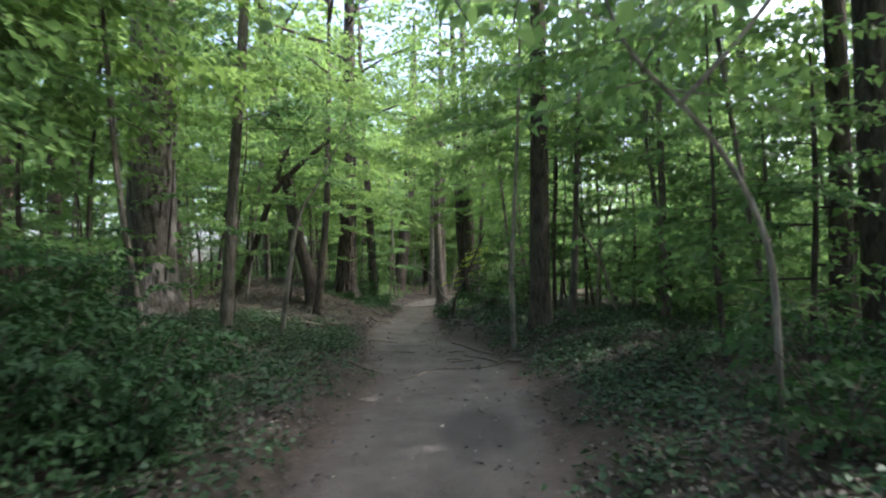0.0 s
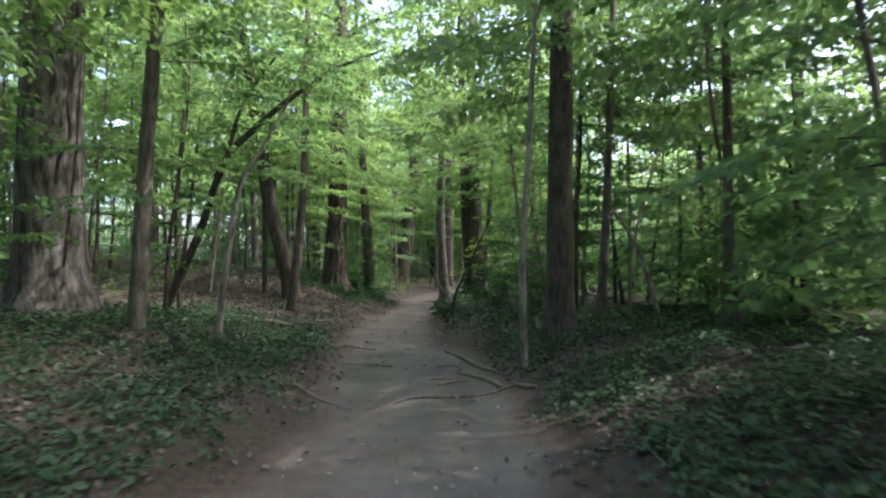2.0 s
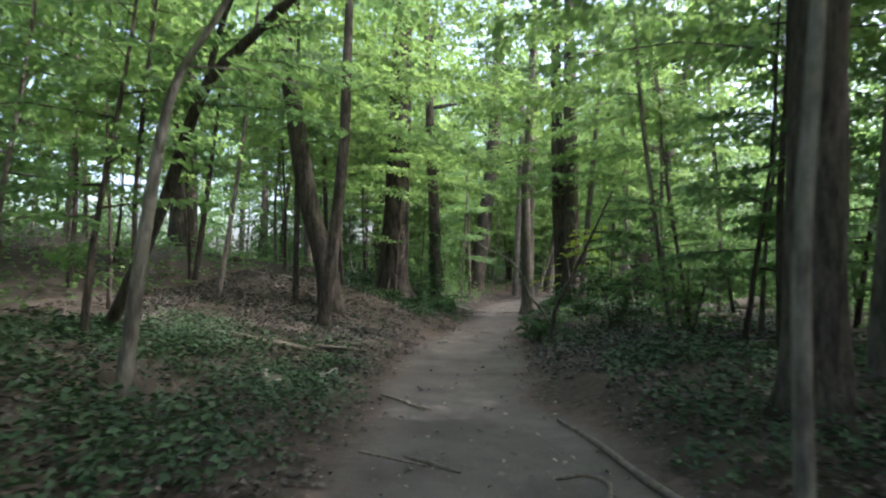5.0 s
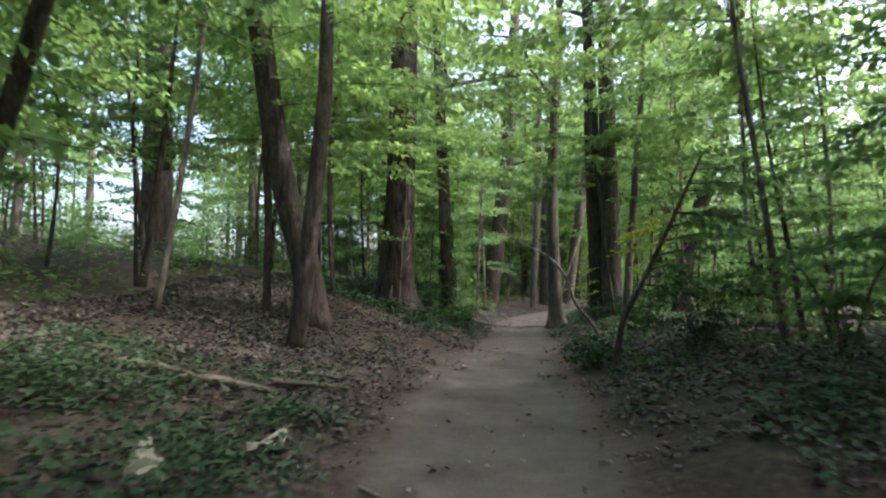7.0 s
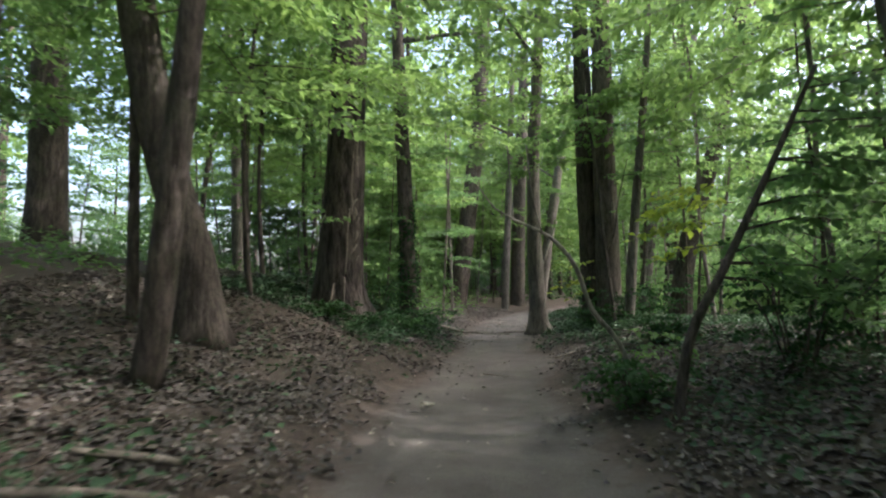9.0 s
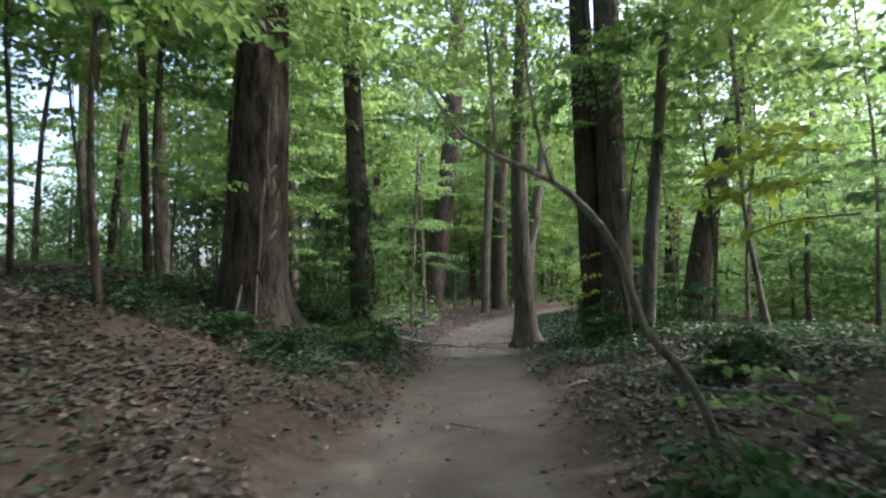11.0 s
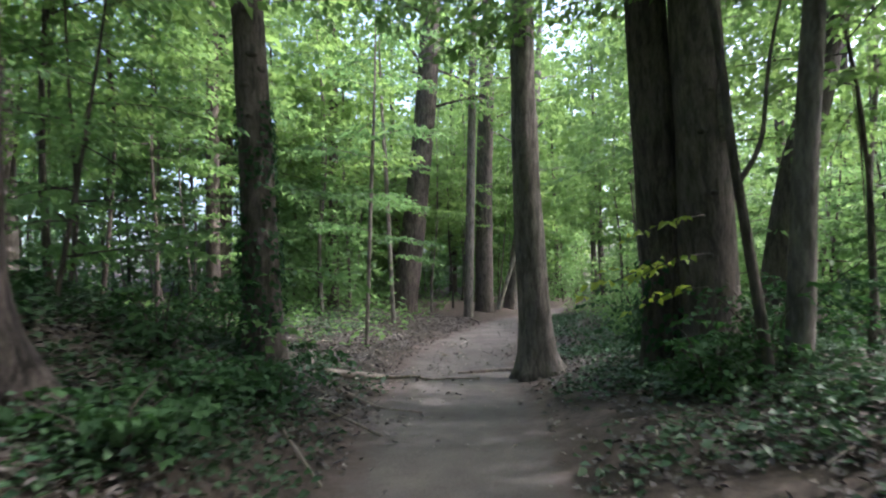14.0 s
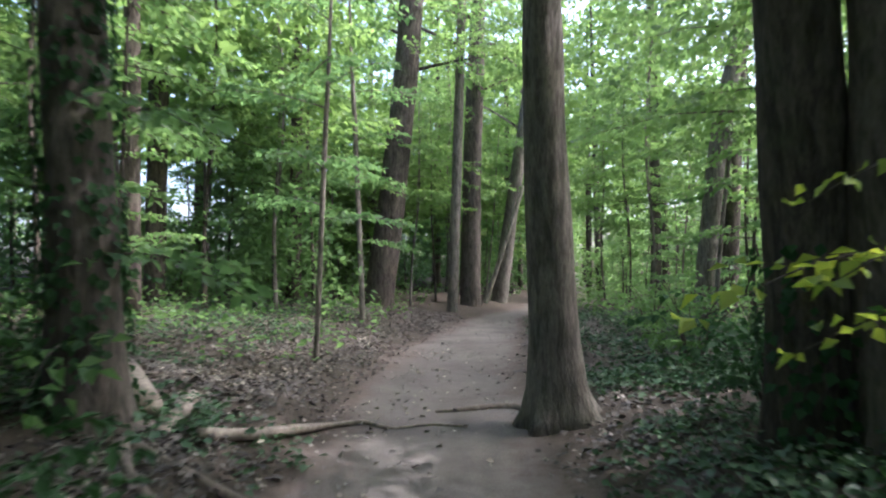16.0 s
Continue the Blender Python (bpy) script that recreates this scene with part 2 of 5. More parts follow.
def build_ground():
    xs = spaced((-900, -100, 200), (-100, -30, 10), (-30, -9, 1.0), (-9, -5, 0.3), (-5, 5, 0.14), (5, 9, 0.3), (9, 30, 1.0), (30, 100, 10), (100, 900, 200))
    ys = spaced((-900, -60, 200), (-60, -6, 3), (-6, 0, 0.4), (0, 38, 0.14), (38, 48, 0.25), (48, 90, 1.5), (90, 150, 10), (150, 900, 150))
    verts, trod, mead, damp = [], [], [], []
    for y in ys:
        c, w = between(TRAIL, y)
        for x in xs:
            d = abs(x - c) - w
            near = 1.0 if abs(x) < 30 and -20 < y < 90 else 0.0
            rough = (noise.noise((x * 2.1, y * 2.1, 0)) * 0.03 + noise.noise((x * 7, y * 7, 3)) * 0.012) * near * (0.35 + 0.65 * ramp(-0.3, 0.6, d))
            verts.append((x, y, ground_z(x, y) + rough))
            wander = 0.3 * noise.noise((x, y * 0.8, 9)) + 0.16 * noise.noise((x * 4, y * 4, 2))
            trod.append(0.75 * (1 - ramp(-0.75, 0.45, d + wander)))
            mead.append(max(ramp(-24, -32, x), 0.7 * ramp(7, 12, x)))
            e = math.hypot((x - 1.5) / 0.42, (y - 7.6) / 1.1) + 0.5 * noise.noise((x * 3, y * 2, 4))
            damp.append(1.3 * (1 - ramp(0.5, 1.25, e)))
    nx = len(xs)
    faces = [(j * nx + i, j * nx + i + 1, (j + 1) * nx + i + 1, (j + 1) * nx + i) for j in range(len(ys) - 1) for i in range(nx - 1)]
    me = mesh_of("ground", verts, faces, True)
    for key, values in (("trodden", trod), ("meadow", mead), ("damp", damp)):
        me.attributes.new(key, "FLOAT", "POINT").data.foreach_set("value", values)
    me.materials.append(SOIL)
    return tagged(new("ground", me), "forest floor with a sunken bare dirt trail between banks", "ground", kind="structure")


build_ground()


# ---- builders of plants ----
def rot_frame(d):
    d = Vector(d).normalized()
    side = d.cross(Vector((0, 0, 1)))
    side = side.normalized() if side.length > 1e-3 else Vector((1, 0, 0))
    return d, side, side.cross(d)


def smooth_line(pts, step):
    """A curve of (x, y, z, r) through pts (Catmull-Rom), about step apart."""
    p = [np.array(q, float) for q in pts]
    p = [2 * p[0] - p[1]] + p + [2 * p[-1] - p[-2]]
    out = []
    for a, b, c, d in zip(p, p[1:], p[2:], p[3:]):
        n = max(1, int(np.linalg.norm(c[:3] - b[:3]) / step))
        for i in range(n):
            t = i / n
            out.append(0.5 * (2 * b + (c - a) * t + (2 * a - 5 * b + 4 * c - d) * t * t + (3 * b - a - 3 * c + d) * t ** 3))
    return out + [p[-2]]


def tube(pts, sides=10, step=0.25, rough=0.06, ridges=0, flare=0.0, seed=0.0, into=None, weld=None):
    """A limb along pts (x, y, z, radius), uneven, ridged and flared at its foot. Returns verts, faces."""
    verts, faces = into or ([], [])
    joint = len(verts) - 1
    line = smooth_line(pts, step)
    ref = Vector((1, 0.3, 0.1))
    start = len(verts)
    foot = line[0][2]
    for i, q in enumerate(line):
        a, b = line[max(0, i - 1)], line[min(len(line) - 1, i + 1)]
        d = Vector((b - a)[:3]).normalized()
        u = (ref - d * ref.dot(d)).normalized()
        ref = u
        v = d.cross(u)
        r0 = max(0.003, q[3])
        for k in range(sides):
            g = 2 * math.pi * k / sides
            n1 = noise.noise((q[0] * 0.7 + math.cos(g) * 1.1 + seed, q[1] * 0.7 + math.sin(g) * 1.1, q[2] * 0.9))
            r = r0 * (1 + rough * n1)
            if ridges:
                r += 0.012 * noise.noise((math.cos(g) * ridges + seed, math.sin(g) * ridges, q[2] * 1.3)) * min(1.0, r0 / 0.15)
            if flare:
                h = max(0.0, q[2] - foot)
                r *= 1 + flare * math.exp(-h * 2.6 / max(0.2, r0 * 2)) * (0.5 + 0.5 * math.cos(5 * g + seed * 3 + 0.7 * math.sin(2 * g)))
            w = Vector(q[:3]) + (u * math.cos(g) + v * math.sin(g)) * r
            verts.append(tuple(w))
        if i:
            o = start + (i - 1) * sides
            faces += [(o + k, o + (k + 1) % sides, o + sides + (k + 1) % sides, o + sides + k) for k in range(sides)]
    faces.append(tuple(range(start + sides - 1, start - 1, -1)))
    if joint >= 0 and weld is not None:
        faces.append((weld, start, start + 1))
    faces.append(tuple(range(len(verts) - sides, len(verts))))
    return verts, faces


def leaves_mesh(name, base, way, up, length, width, mat, fold=0.18):
    """Leaves folded along the midrib: each runs from its base along way, and faces up."""
    base, way, up = (np.asarray(a, float) for a in (base, way, up))
    way /= np.linalg.norm(way, axis=1, keepdims=True) + 1e-9
    side = np.cross(way, up)
    side /= np.linalg.norm(side, axis=1, keepdims=True) + 1e-9
    nrm = np.cross(side, way)
    L, W = np.asarray(length, float)[:, None], np.asarray(width, float)[:, None]
    tip = base + way * L - nrm * L * 0.12
    mid = base + way * L * 0.45
    v = np.stack((base, mid + side * W / 2 + nrm * W * fold, tip, mid - side * W / 2 + nrm * W * fold), 1).reshape(-1, 3)
    n = len(base)
    k = np.arange(n)[:, None] * 4
    tri = np.concatenate((k + np.array((0, 2, 1)), k + np.array((0, 3, 2))), 1).reshape(-1, 3)
    me = bpy.data.meshes.new(name)
    me.vertices.add(4 * n)
    me.vertices.foreach_set("co", v.ravel())
    me.loops.add(6 * n)
    me.loops.foreach_set("vertex_index", tri.ravel())
    me.polygons.add(2 * n)
    me.polygons.foreach_set("loop_start", np.arange(2 * n) * 3)
    me.update(calc_edges=True)
    me.materials.append(mat)
    return me


def spray(rng, store, origin, azimuth, length, rise, leaf, droop=0.25, gap=0.16, per=0.055, flat=0.55):
    """Leaves of one flat, layered branch. store: lists of base, way, up, length; returns the branch's line."""
    o = np.array(origin, float)
    d = np.array((math.cos(azimuth), math.sin(azimuth), rise))
    line = []
    n = max(4, int(length / gap))
    for i in range(n + 1):
        s = length * i / n
        line.append(o + d * s - np.array((0, 0, droop * s * s / length)))
    for i in range(1, n + 1):
        s = i / n
        reach = (0.25 + 0.75 * math.sin(math.pi * min(1.0, 0.25 + 0.75 * s))) * length * 0.38
        for sgn in (-1, 1):
            if rng.random() < 0.15:
                continue
            a = azimuth + sgn * rng.uniform(0.6, 1.1)
            td = np.array((math.cos(a), math.sin(a), rise * 0.4 + rng.uniform(-0.2, 0.1)))
            m = max(2, int(reach / per))
            j = np.arange(m) + 0.5
            pos = line[i] + td * (j / m * reach * rng.uniform(0.7, 1.15))[:, None]
            pos[:, 2] -= 0.12 * (j / m) ** 2 * reach
            la = a + np.where(np.arange(m) % 2 == 0, 0.8, -0.8) + rng.normal(0, 0.35, m)
            way = np.stack((np.cos(la), np.sin(la), rng.normal(-0.4, 0.45, m)), 1)
            store[0].append(pos)
            store[1].append(way)
            store[2].append(np.stack((rng.normal(0, flat, m), rng.normal(0, flat, m), np.ones(m)), 1))
            store[3].append(leaf * rng.uniform(0.65, 1.25, m))
    return line


def crown_from(name, store, mat, ratio=0.68):
    base, way, up, length = (np.concatenate(s) for s in store)
    return leaves_mesh(name, base, way, up, length, length * ratio, mat)


def clump_leaves(rng, store, centre, radii, count, leaf, up_bias=0.5):
    """A loose cloud of leaves, denser toward its skin, with an uneven outline."""
    v = rng.normal(0, 1, (count, 3))
    v /= np.linalg.norm(v, axis=1, keepdims=True)
    r = rng.uniform(0.25, 1.0, count) ** 0.6 * (0.75 + 0.25 * np.sin(v[:, 0] * 5 + v[:, 2] * 4))
    store[0].append(np.array(centre) + v * r[:, None] * np.array(radii))
    store[1].append(v * np.array((1, 1, 0.4)) + rng.normal(0, 0.5, (count, 3)))
    store[2].append(rng.normal(0, 0.5, (count, 3)) + np.array((0, 0, up_bias + 0.4)))
    store[3].append(leaf * rng.uniform(0.6, 1.3, count))


# ---- trees that line the trail ----
def grown(pts, height):
    """Carries a measured trunk on to its height, straightening up and thinning out."""
    pts = list(pts)
    x, y, z, r = pts[-1]
    px, py, pz, _ = pts[-2]
    if z < height:
        lean = np.array((x - px, y - py)) / max(0.3, z - pz)
        for k in (0.35, 0.7, 1.0):
            h = z + (height - z) * k
            pts.append((x + lean[0] * (h - z) * (1 - 0.4 * k), y + lean[1] * (h - z) * (1 - 0.4 * k), h, r * (1 - 0.75 * k)))
    return pts


def on_line(line, z):
    for a, b in zip(line, line[1:]):
        if a[2] <= z <= b[2]:
            k = (z - a[2]) / max(1e-6, b[2] - a[2])
            return [a[i] + (b[i] - a[i]) * k for i in range(4)]
    return list(line[-1])


def limb_variant(seed, low, high, limbs, reach, leaf):
    """Limbs and leaves of a tall tree's crown round an upright axis, between two heights."""
    rng = np.random.default_rng(seed)
    store, wood = ([], [], [], []), []
    for i in range(limbs):
        f = (i + rng.random() * 0.6) / limbs
        z, az = low + (high - low) * f, i * 2.4 + rng.uniform(-0.4, 0.4)
        length = reach * (1.0 - 0.45 * f) * rng.uniform(0.8, 1.15)
        rise = rng.uniform(0.15, 0.6)
        tip = (math.cos(az) * length, math.sin(az) * length, z + rise * length)
        limb = tube([(0, 0, z, 0.075), (tip[0] * 0.5, tip[1] * 0.5, z + rise * length * 0.6, 0.045), (*tip, 0.012)], 6, 0.6, 0.1)
        wood.append(mesh_of("limb", *limb, True))
        for k in range(5):
            s = 0.3 + 0.17 * k
            spray(rng, store, (tip[0] * s, tip[1] * s, z + rise * length * s), az + rng.uniform(-1.3, 1.3), length * rng.uniform(0.35, 0.6),
                  rng.uniform(-0.1, 0.3), leaf, gap=0.34, per=0.15)
    return wood, crown_from("crown", store, LEAF_HIGH)


TALL_CROWNS = [limb_variant(11 + k, 7.2 + 0.6 * k, 15.5, 9, 3.6, 0.26) for k in range(3)]


def tall_tree(pts, mat, label, height=17.0, sides=20, flare=0.35, crown=0, ridges=6, extra=()):
    """A tall forest tree: trunk with a flared foot, limbs and a high crown."""
    bx, by, bz, _ = pts[0]
    top = tagged(new("tree"), label, "tree")
    top.location = (bx, by, bz)
    line = grown([(x - bx, y - by, z - bz, r) for x, y, z, r in pts], height)
    wood = tube(line, sides, 0.22, 0.07, ridges, flare, seed=bx * 3.1 + by)
    for limb in extra:
        part("limb", mesh_of("limb", *tube([(x - bx, y - by, z - bz, r) for x, y, z, r in limb], 10, 0.3, 0.1), True), mat, top)
    part("trunk", mesh_of("trunk", *wood, True), mat, top)
    if crown is not None:
        limbs, leaves = TALL_CROWNS[crown % len(TALL_CROWNS)]
        x, y, _, _ = on_line(line, 8.0)
        for name, me, m in [("limb", me, mat) for me in limbs] + [("crown", leaves, None)]:
            ob = part(name, me, m, top)
            ob.location, ob.rotation_euler = (x, y, 0), (0, 0, bx * 2.7 + by)
    return top


def sapling(name, pts, mat, label, height=0.0, sprays=8, low=2.3, reach=1.3, leaf=0.12, leafmat=None, seed=1, away=None, extra=(), flare=0.15):
    """A slender young tree or bent shrub: a stem and flat leafy branches; away: the way its branches tend to point."""
    rng = np.random.default_rng(seed)
    bx, by, bz, _ = pts[0]
    top = tagged(new(name), label, "tree" if name == "sapling" else "shrub")
    top.location = (bx, by, bz)
    line = [(x - bx, y - by, z - bz, r) for x, y, z, r in pts]
    if height:
        line = grown(line, height)
    wood = tube(line, 9, 0.12, 0.12, 0, flare, seed=seed)
    twigs = []
    for limb in extra:
        twigs.append(tube([(x - bx, y - by, z - bz, r) for x, y, z, r in limb], 6, 0.1, 0.1))
    store = ([], [], [], [])
    dense = smooth_line(line, 0.1)
    pool = [q for q in dense if q[2] > low] or dense[-3:]
    for i in range(sprays):
        q = pool[int((i + rng.random()) / sprays * len(pool)) % len(pool)]
        az = away + rng.uniform(-1.0, 1.0) if away is not None else i * 2.4 + rng.uniform(-0.5, 0.5)
        ln = reach * rng.uniform(0.6, 1.2)
        b = spray(rng, store, q[:3], az, ln, rng.uniform(0.0, 0.35), leaf)
        r = min(q[3] * 0.5, 0.014)
        twigs.append(tube([(*b[0], r), (*b[len(b) // 2], r * 0.6), (*b[-1], 0.003)], 5, 0.3, 0.0))
    part("stem", mesh_of("stem", *wood, True), mat, top)
    for twig in twigs:
        part("branch", mesh_of("branch", *twig, True), mat, top)
    if sprays:
        part("crown", crown_from("crown", store, leafmat or LEAF_MID), None, top)
    return top


OLD_TREE = tall_tree([(-5.54, 13.53, 0.55, 0.80), (-5.53, 13.51, 1.55, 0.53), (-5.47, 13.43, 3.87, 0.467), (-5.39, 13.34, 6.33, 0.443)], BARK_OLD,
          "massive old tree with grey furrowed bark and vine-scarred trunk", 19, 44, 0.45, 0, 9)
def scars(tree, line, marks, name="scar", mat=None, label="pale bare wood scar, on the twin trunk a modelled sun patch"):
    """Pale bare strips on a trunk, on the twin trunk a sun patch: each a run of (height, turn in degrees, width)."""
    bx, by, bz = tree.location
    for run in marks:
        pts = []
        for z, turn, w in run:
            x, y, _, r = on_line(line, z)
            a = radians(turn)
            pts.append((x - bx + math.cos(a) * (r - 0.78 * w), y - by + math.sin(a) * (r - 0.78 * w), z - bz, w))
        part(name, mesh_of(name, *tube(pts, 7, 0.07, 0.6 if name == "scar" else 0.15, seed=run[0][0]), True), mat or WOOD_DEAD, tree, label)


def knots(tree, line, spots):
    """Dark swollen knots on a trunk, at (height, turn in degrees, size)."""
    bx, by, bz = tree.location
    for z, turn, size in spots:
        x, y, _, r = on_line(line, z)
        a = radians(turn)
        bm = bmesh.new()
        m = Matrix.Translation((x - bx + math.cos(a) * r * 0.97, y - by + math.sin(a) * r * 0.97, z - bz)) @ Euler((0, 0, a)).to_matrix().to_4x4() @ Matrix.Diagonal((size * 0.5, size * 1.2, size * 0.7, 1))
        bmesh.ops.create_icosphere(bm, subdivisions=2, radius=1.0, matrix=m)
        for v in bm.verts:
            v.co += Vector((noise.noise(v.co * 14), noise.noise(v.co * 14 + Vector((5, 0, 0))), 0)) * size * 0.25
        part("knot", bm, BARK_DARK, tree, "dark swollen bark knot")


OAK = tall_tree([(-4.55, 26.51, 0.5, 0.62), (-4.57, 26.47, 1.2, 0.49), (-4.52, 26.43, 1.88, 0.43), (-4.45, 26.36, 2.95, 0.385), (-4.40, 26.29, 4.02, 0.363)], BARK_OAK,
          "huge brown-barked tree with pale scars, spreading root flare on the bank", 20, 40, 0.4, 1, 9)
scars(OAK, [(-4.55, 26.51, 0.5, 0.68), (-4.57, 26.47, 1.2, 0.52), (-4.52, 26.43, 1.88, 0.44), (-4.45, 26.36, 2.95, 0.39), (-4.40, 26.29, 4.02, 0.37)],
      (((0.75, -64, 0.007), (1.1, -61, 0.015), (1.45, -60, 0.01)), ((1.5, -59, 0.012), (1.9, -57, 0.022), (2.25, -58, 0.012)), ((2.25, -58, 0.012), (2.5, -55, 0.024), (2.7, -54, 0.014)),
       ((2.5, -42, 0.014), (2.6, -34, 0.045), (2.74, -38, 0.02)), ((2.74, -46, 0.014), (2.84, -40, 0.05), (2.9, -29, 0.02)), ((2.6, -48, 0.01), (2.76, -46, 0.03), (2.98, -50, 0.014)),
       ((2.98, -50, 0.012), (3.3, -49, 0.026), (3.75, -46, 0.014)), ((1.86, -48, 0.014), (1.94, -40, 0.04), (2.04, -30, 0.014)), ((0.95, -88, 0.01), (1.15, -85, 0.024), (1.32, -82, 0.01)), ((2.1, -36, 0.01), (2.2, -30, 0.03), (2.3, -27, 0.012)),
       ((3.3, -30, 0.012), (3.6, -34, 0.03), (3.95, -32, 0.012)), ((1.72, -33, 0.01), (1.78, -27, 0.022), (1.84, -24, 0.01)), ((2.42, -30, 0.01), (2.5, -26, 0.02), (2.56, -23, 0.01))))
scars(OLD_TREE, [(-5.54, 13.53, 0.55, 0.80), (-5.53, 13.51, 1.55, 0.55), (-5.47, 13.43, 3.87, 0.485), (-5.39, 13.34, 6.33, 0.46), (-5.3, 13.2, 9.0, 0.4)],
      (((2.9, -42, 0.02), (3.3, -36, 0.032), (3.7, -18, 0.035), (4.2, -22, 0.035), (4.7, -12, 0.036), (5.0, 4, 0.035), (5.3, -4, 0.034), (6.2, -14, 0.032), (7.5, -20, 0.03), (8.6, -10, 0.02)),
       ((1.6, -30, 0.012), (2.4, -20, 0.022), (3.3, -8, 0.026), (4.2, 2, 0.026), (5.4, 8, 0.024))), "vine", BARK_DARK, "thick woody vine clinging to the trunk")
tall_tree([(2.71, 14.79, 0.25, 0.30), (2.73, 14.78, 1.08, 0.232), (2.75, 14.72, 2.66, 0.214), (2.79, 14.65, 4.49, 0.198)], BARK_BROWN,
          "tall straight brown trunk beside the trail", 18, 24, 0.3, 2)
tall_tree([(-0.90, 31.95, -0.05, 0.34), (-0.96, 31.90, 0.74, 0.235), (-1.03, 31.75, 3.40, 0.178), (-1.01, 31.65, 4.94, 0.165), (-0.92, 31.55, 6.47, 0.15)], BARK_GREY,
          "smooth grey tree with a flared foot at the trail's edge", 17, 28, 0.5, 0)
tall_tree([(0.36, 30.19, 0.1, 0.31), (0.35, 30.15, 0.89, 0.24), (0.3, 30.06, 2.29, 0.228), (0.24, 29.95, 3.90, 0.215), (0.2, 29.9, 6.0, 0.2)], BARK_DARK,
          "dark twin trunk grown together with its neighbour", 18, 26, 0.25, 1)
TWIN = tall_tree([(0.74, 29.9, 0.1, 0.34), (0.73, 29.87, 0.91, 0.275), (0.7, 29.79, 2.21, 0.265), (0.66, 29.7, 3.70, 0.25), (0.64, 29.65, 6.0, 0.23)], BARK_BROWN,
          "brown twin trunk with a pale strip modelled as its sun patch", 18, 28, 0.25, 2)
MID_TREE = tall_tree([(-4.05, 30.1, 0.1, 0.31), (-4.08, 30.05, 1.11, 0.212), (-4.14, 29.95, 3.14, 0.185), (-4.22, 29.8, 5.34, 0.168)], BARK_BROWN,
          "knobbly grey tree leaning slightly, ivy at its foot", 16, 24, 0.35, 0)
tall_tree([(-4.64, 22.13, 0.5, 0.31), (-4.79, 22.03, 1.73, 0.242), (-5.11, 21.87, 2.97, 0.217), (-5.41, 21.66, 5.05, 0.200)], BARK_DARK,
          "dark leaning tree on the leaf-covered bank", 16, 22, 0.35, 1)
tall_tree([(-4.06, 20.35, 0.35, 0.14), (-3.87, 20.3, 1.53, 0.127), (-3.62, 20.25, 3.9, 0.106), (-3.58, 20.2, 4.6, 0.1)], BARK_DARK,
          "slim dark-barked tree leaning across a thicker one", 13, 16, 0.2, 2)
tall_tree([(-14.16, 29.53, 1.4, 0.60), (-14.01, 29.39, 4.84, 0.478), (-13.92, 29.17, 8.31, 0.435)], BARK_DARK, "broad old tree near the field's edge", 18, 20, 0.2, 0)
tall_tree([(-5.42, 45.89, 0.2, 0.52), (-4.86, 45.73, 3.96, 0.454), (-4.28, 45.47, 8.72, 0.406), (-3.93, 45.18, 13.48, 0.382)], BARK_DARK,
          "dark leaning tree where the trail bends", 21, 18, 0.2, 1)
tall_tree([(-2.51, 50.38, 0.0, 0.42), (-2.35, 50.13, 5.80, 0.369), (-2.14, 49.93, 10.18, 0.346)], BARK_BROWN, "straight distant tree beside the trail", 20, 16, 0.2, 2)
tall_tree([(-1.34, 54.51, 0.0, 0.40), (-0.77, 54.38, 3.87, 0.323), (-0.19, 54.24, 7.64, 0.296)], BARK_GREY, "distant leaning grey tree", 18, 14, 0.2, 0)
tall_tree([(3.07, 34.09, 0.1, 0.34), (3.39, 34.00, 2.46, 0.265), (4.08, 33.92, 4.98, 0.231), (4.40, 33.87, 6.35, 0.208)], BARK_DARK,
          "dark tree leaning away from the trail", 16, 18, 0.25, 1)
tall_tree([(7.39, 11.71, 0.3, 0.27), (7.36, 11.66, 1.58, 0.185), (7.37, 11.57, 3.61, 0.166), (7.34, 11.46, 5.91, 0.157)], BARK_DARK,
          "dark tree with a leaning second limb", 15, 18, 0.3, 2,
          extra=[[(7.42, 11.67, 1.3, 0.09), (7.71, 11.63, 2.68, 0.083), (8.06, 11.62, 3.59, 0.074), (8.6, 11.61, 4.9, 0.05), (9.3, 11.6, 6.5, 0.03)]])
knots(MID_TREE, [(-4.05, 30.1, 0.1, 0.31), (-4.08, 30.05, 1.11, 0.212), (-4.14, 29.95, 3.14, 0.185), (-4.22, 29.8, 5.34, 0.168)],
      ((3.9, -60, 0.06), (3.75, -25, 0.06), (3.55, -95, 0.05), (4.4, -70, 0.06), (2.9, -20, 0.06), (4.9, -40, 0.06), (3.2, -80, 0.045)))
knots(TWIN, [(0.74, 29.86, 0.1, 0.33), (0.74, 29.83, 0.91, 0.280), (0.72, 29.75, 2.21, 0.265), (0.70, 29.66, 3.70, 0.245)],
      ((1.5, -110, 0.035), (2.1, -95, 0.035), (1.9, -125, 0.03), (2.7, -115, 0.035), (3.1, -90, 0.03), (1.15, -100, 0.04)))
# Pale strip that stands in for the sunlight on the trunk's right side.
scars(TWIN, [(0.74, 29.86, 0.1, 0.33), (0.74, 29.83, 0.91, 0.280), (0.72, 29.75, 2.21, 0.265), (0.70, 29.66, 3.70, 0.245)],
      (((2.6, -62, 0.03), (2.8, -60, 0.05), (3.0, -62, 0.045), (3.2, -64, 0.02)),))
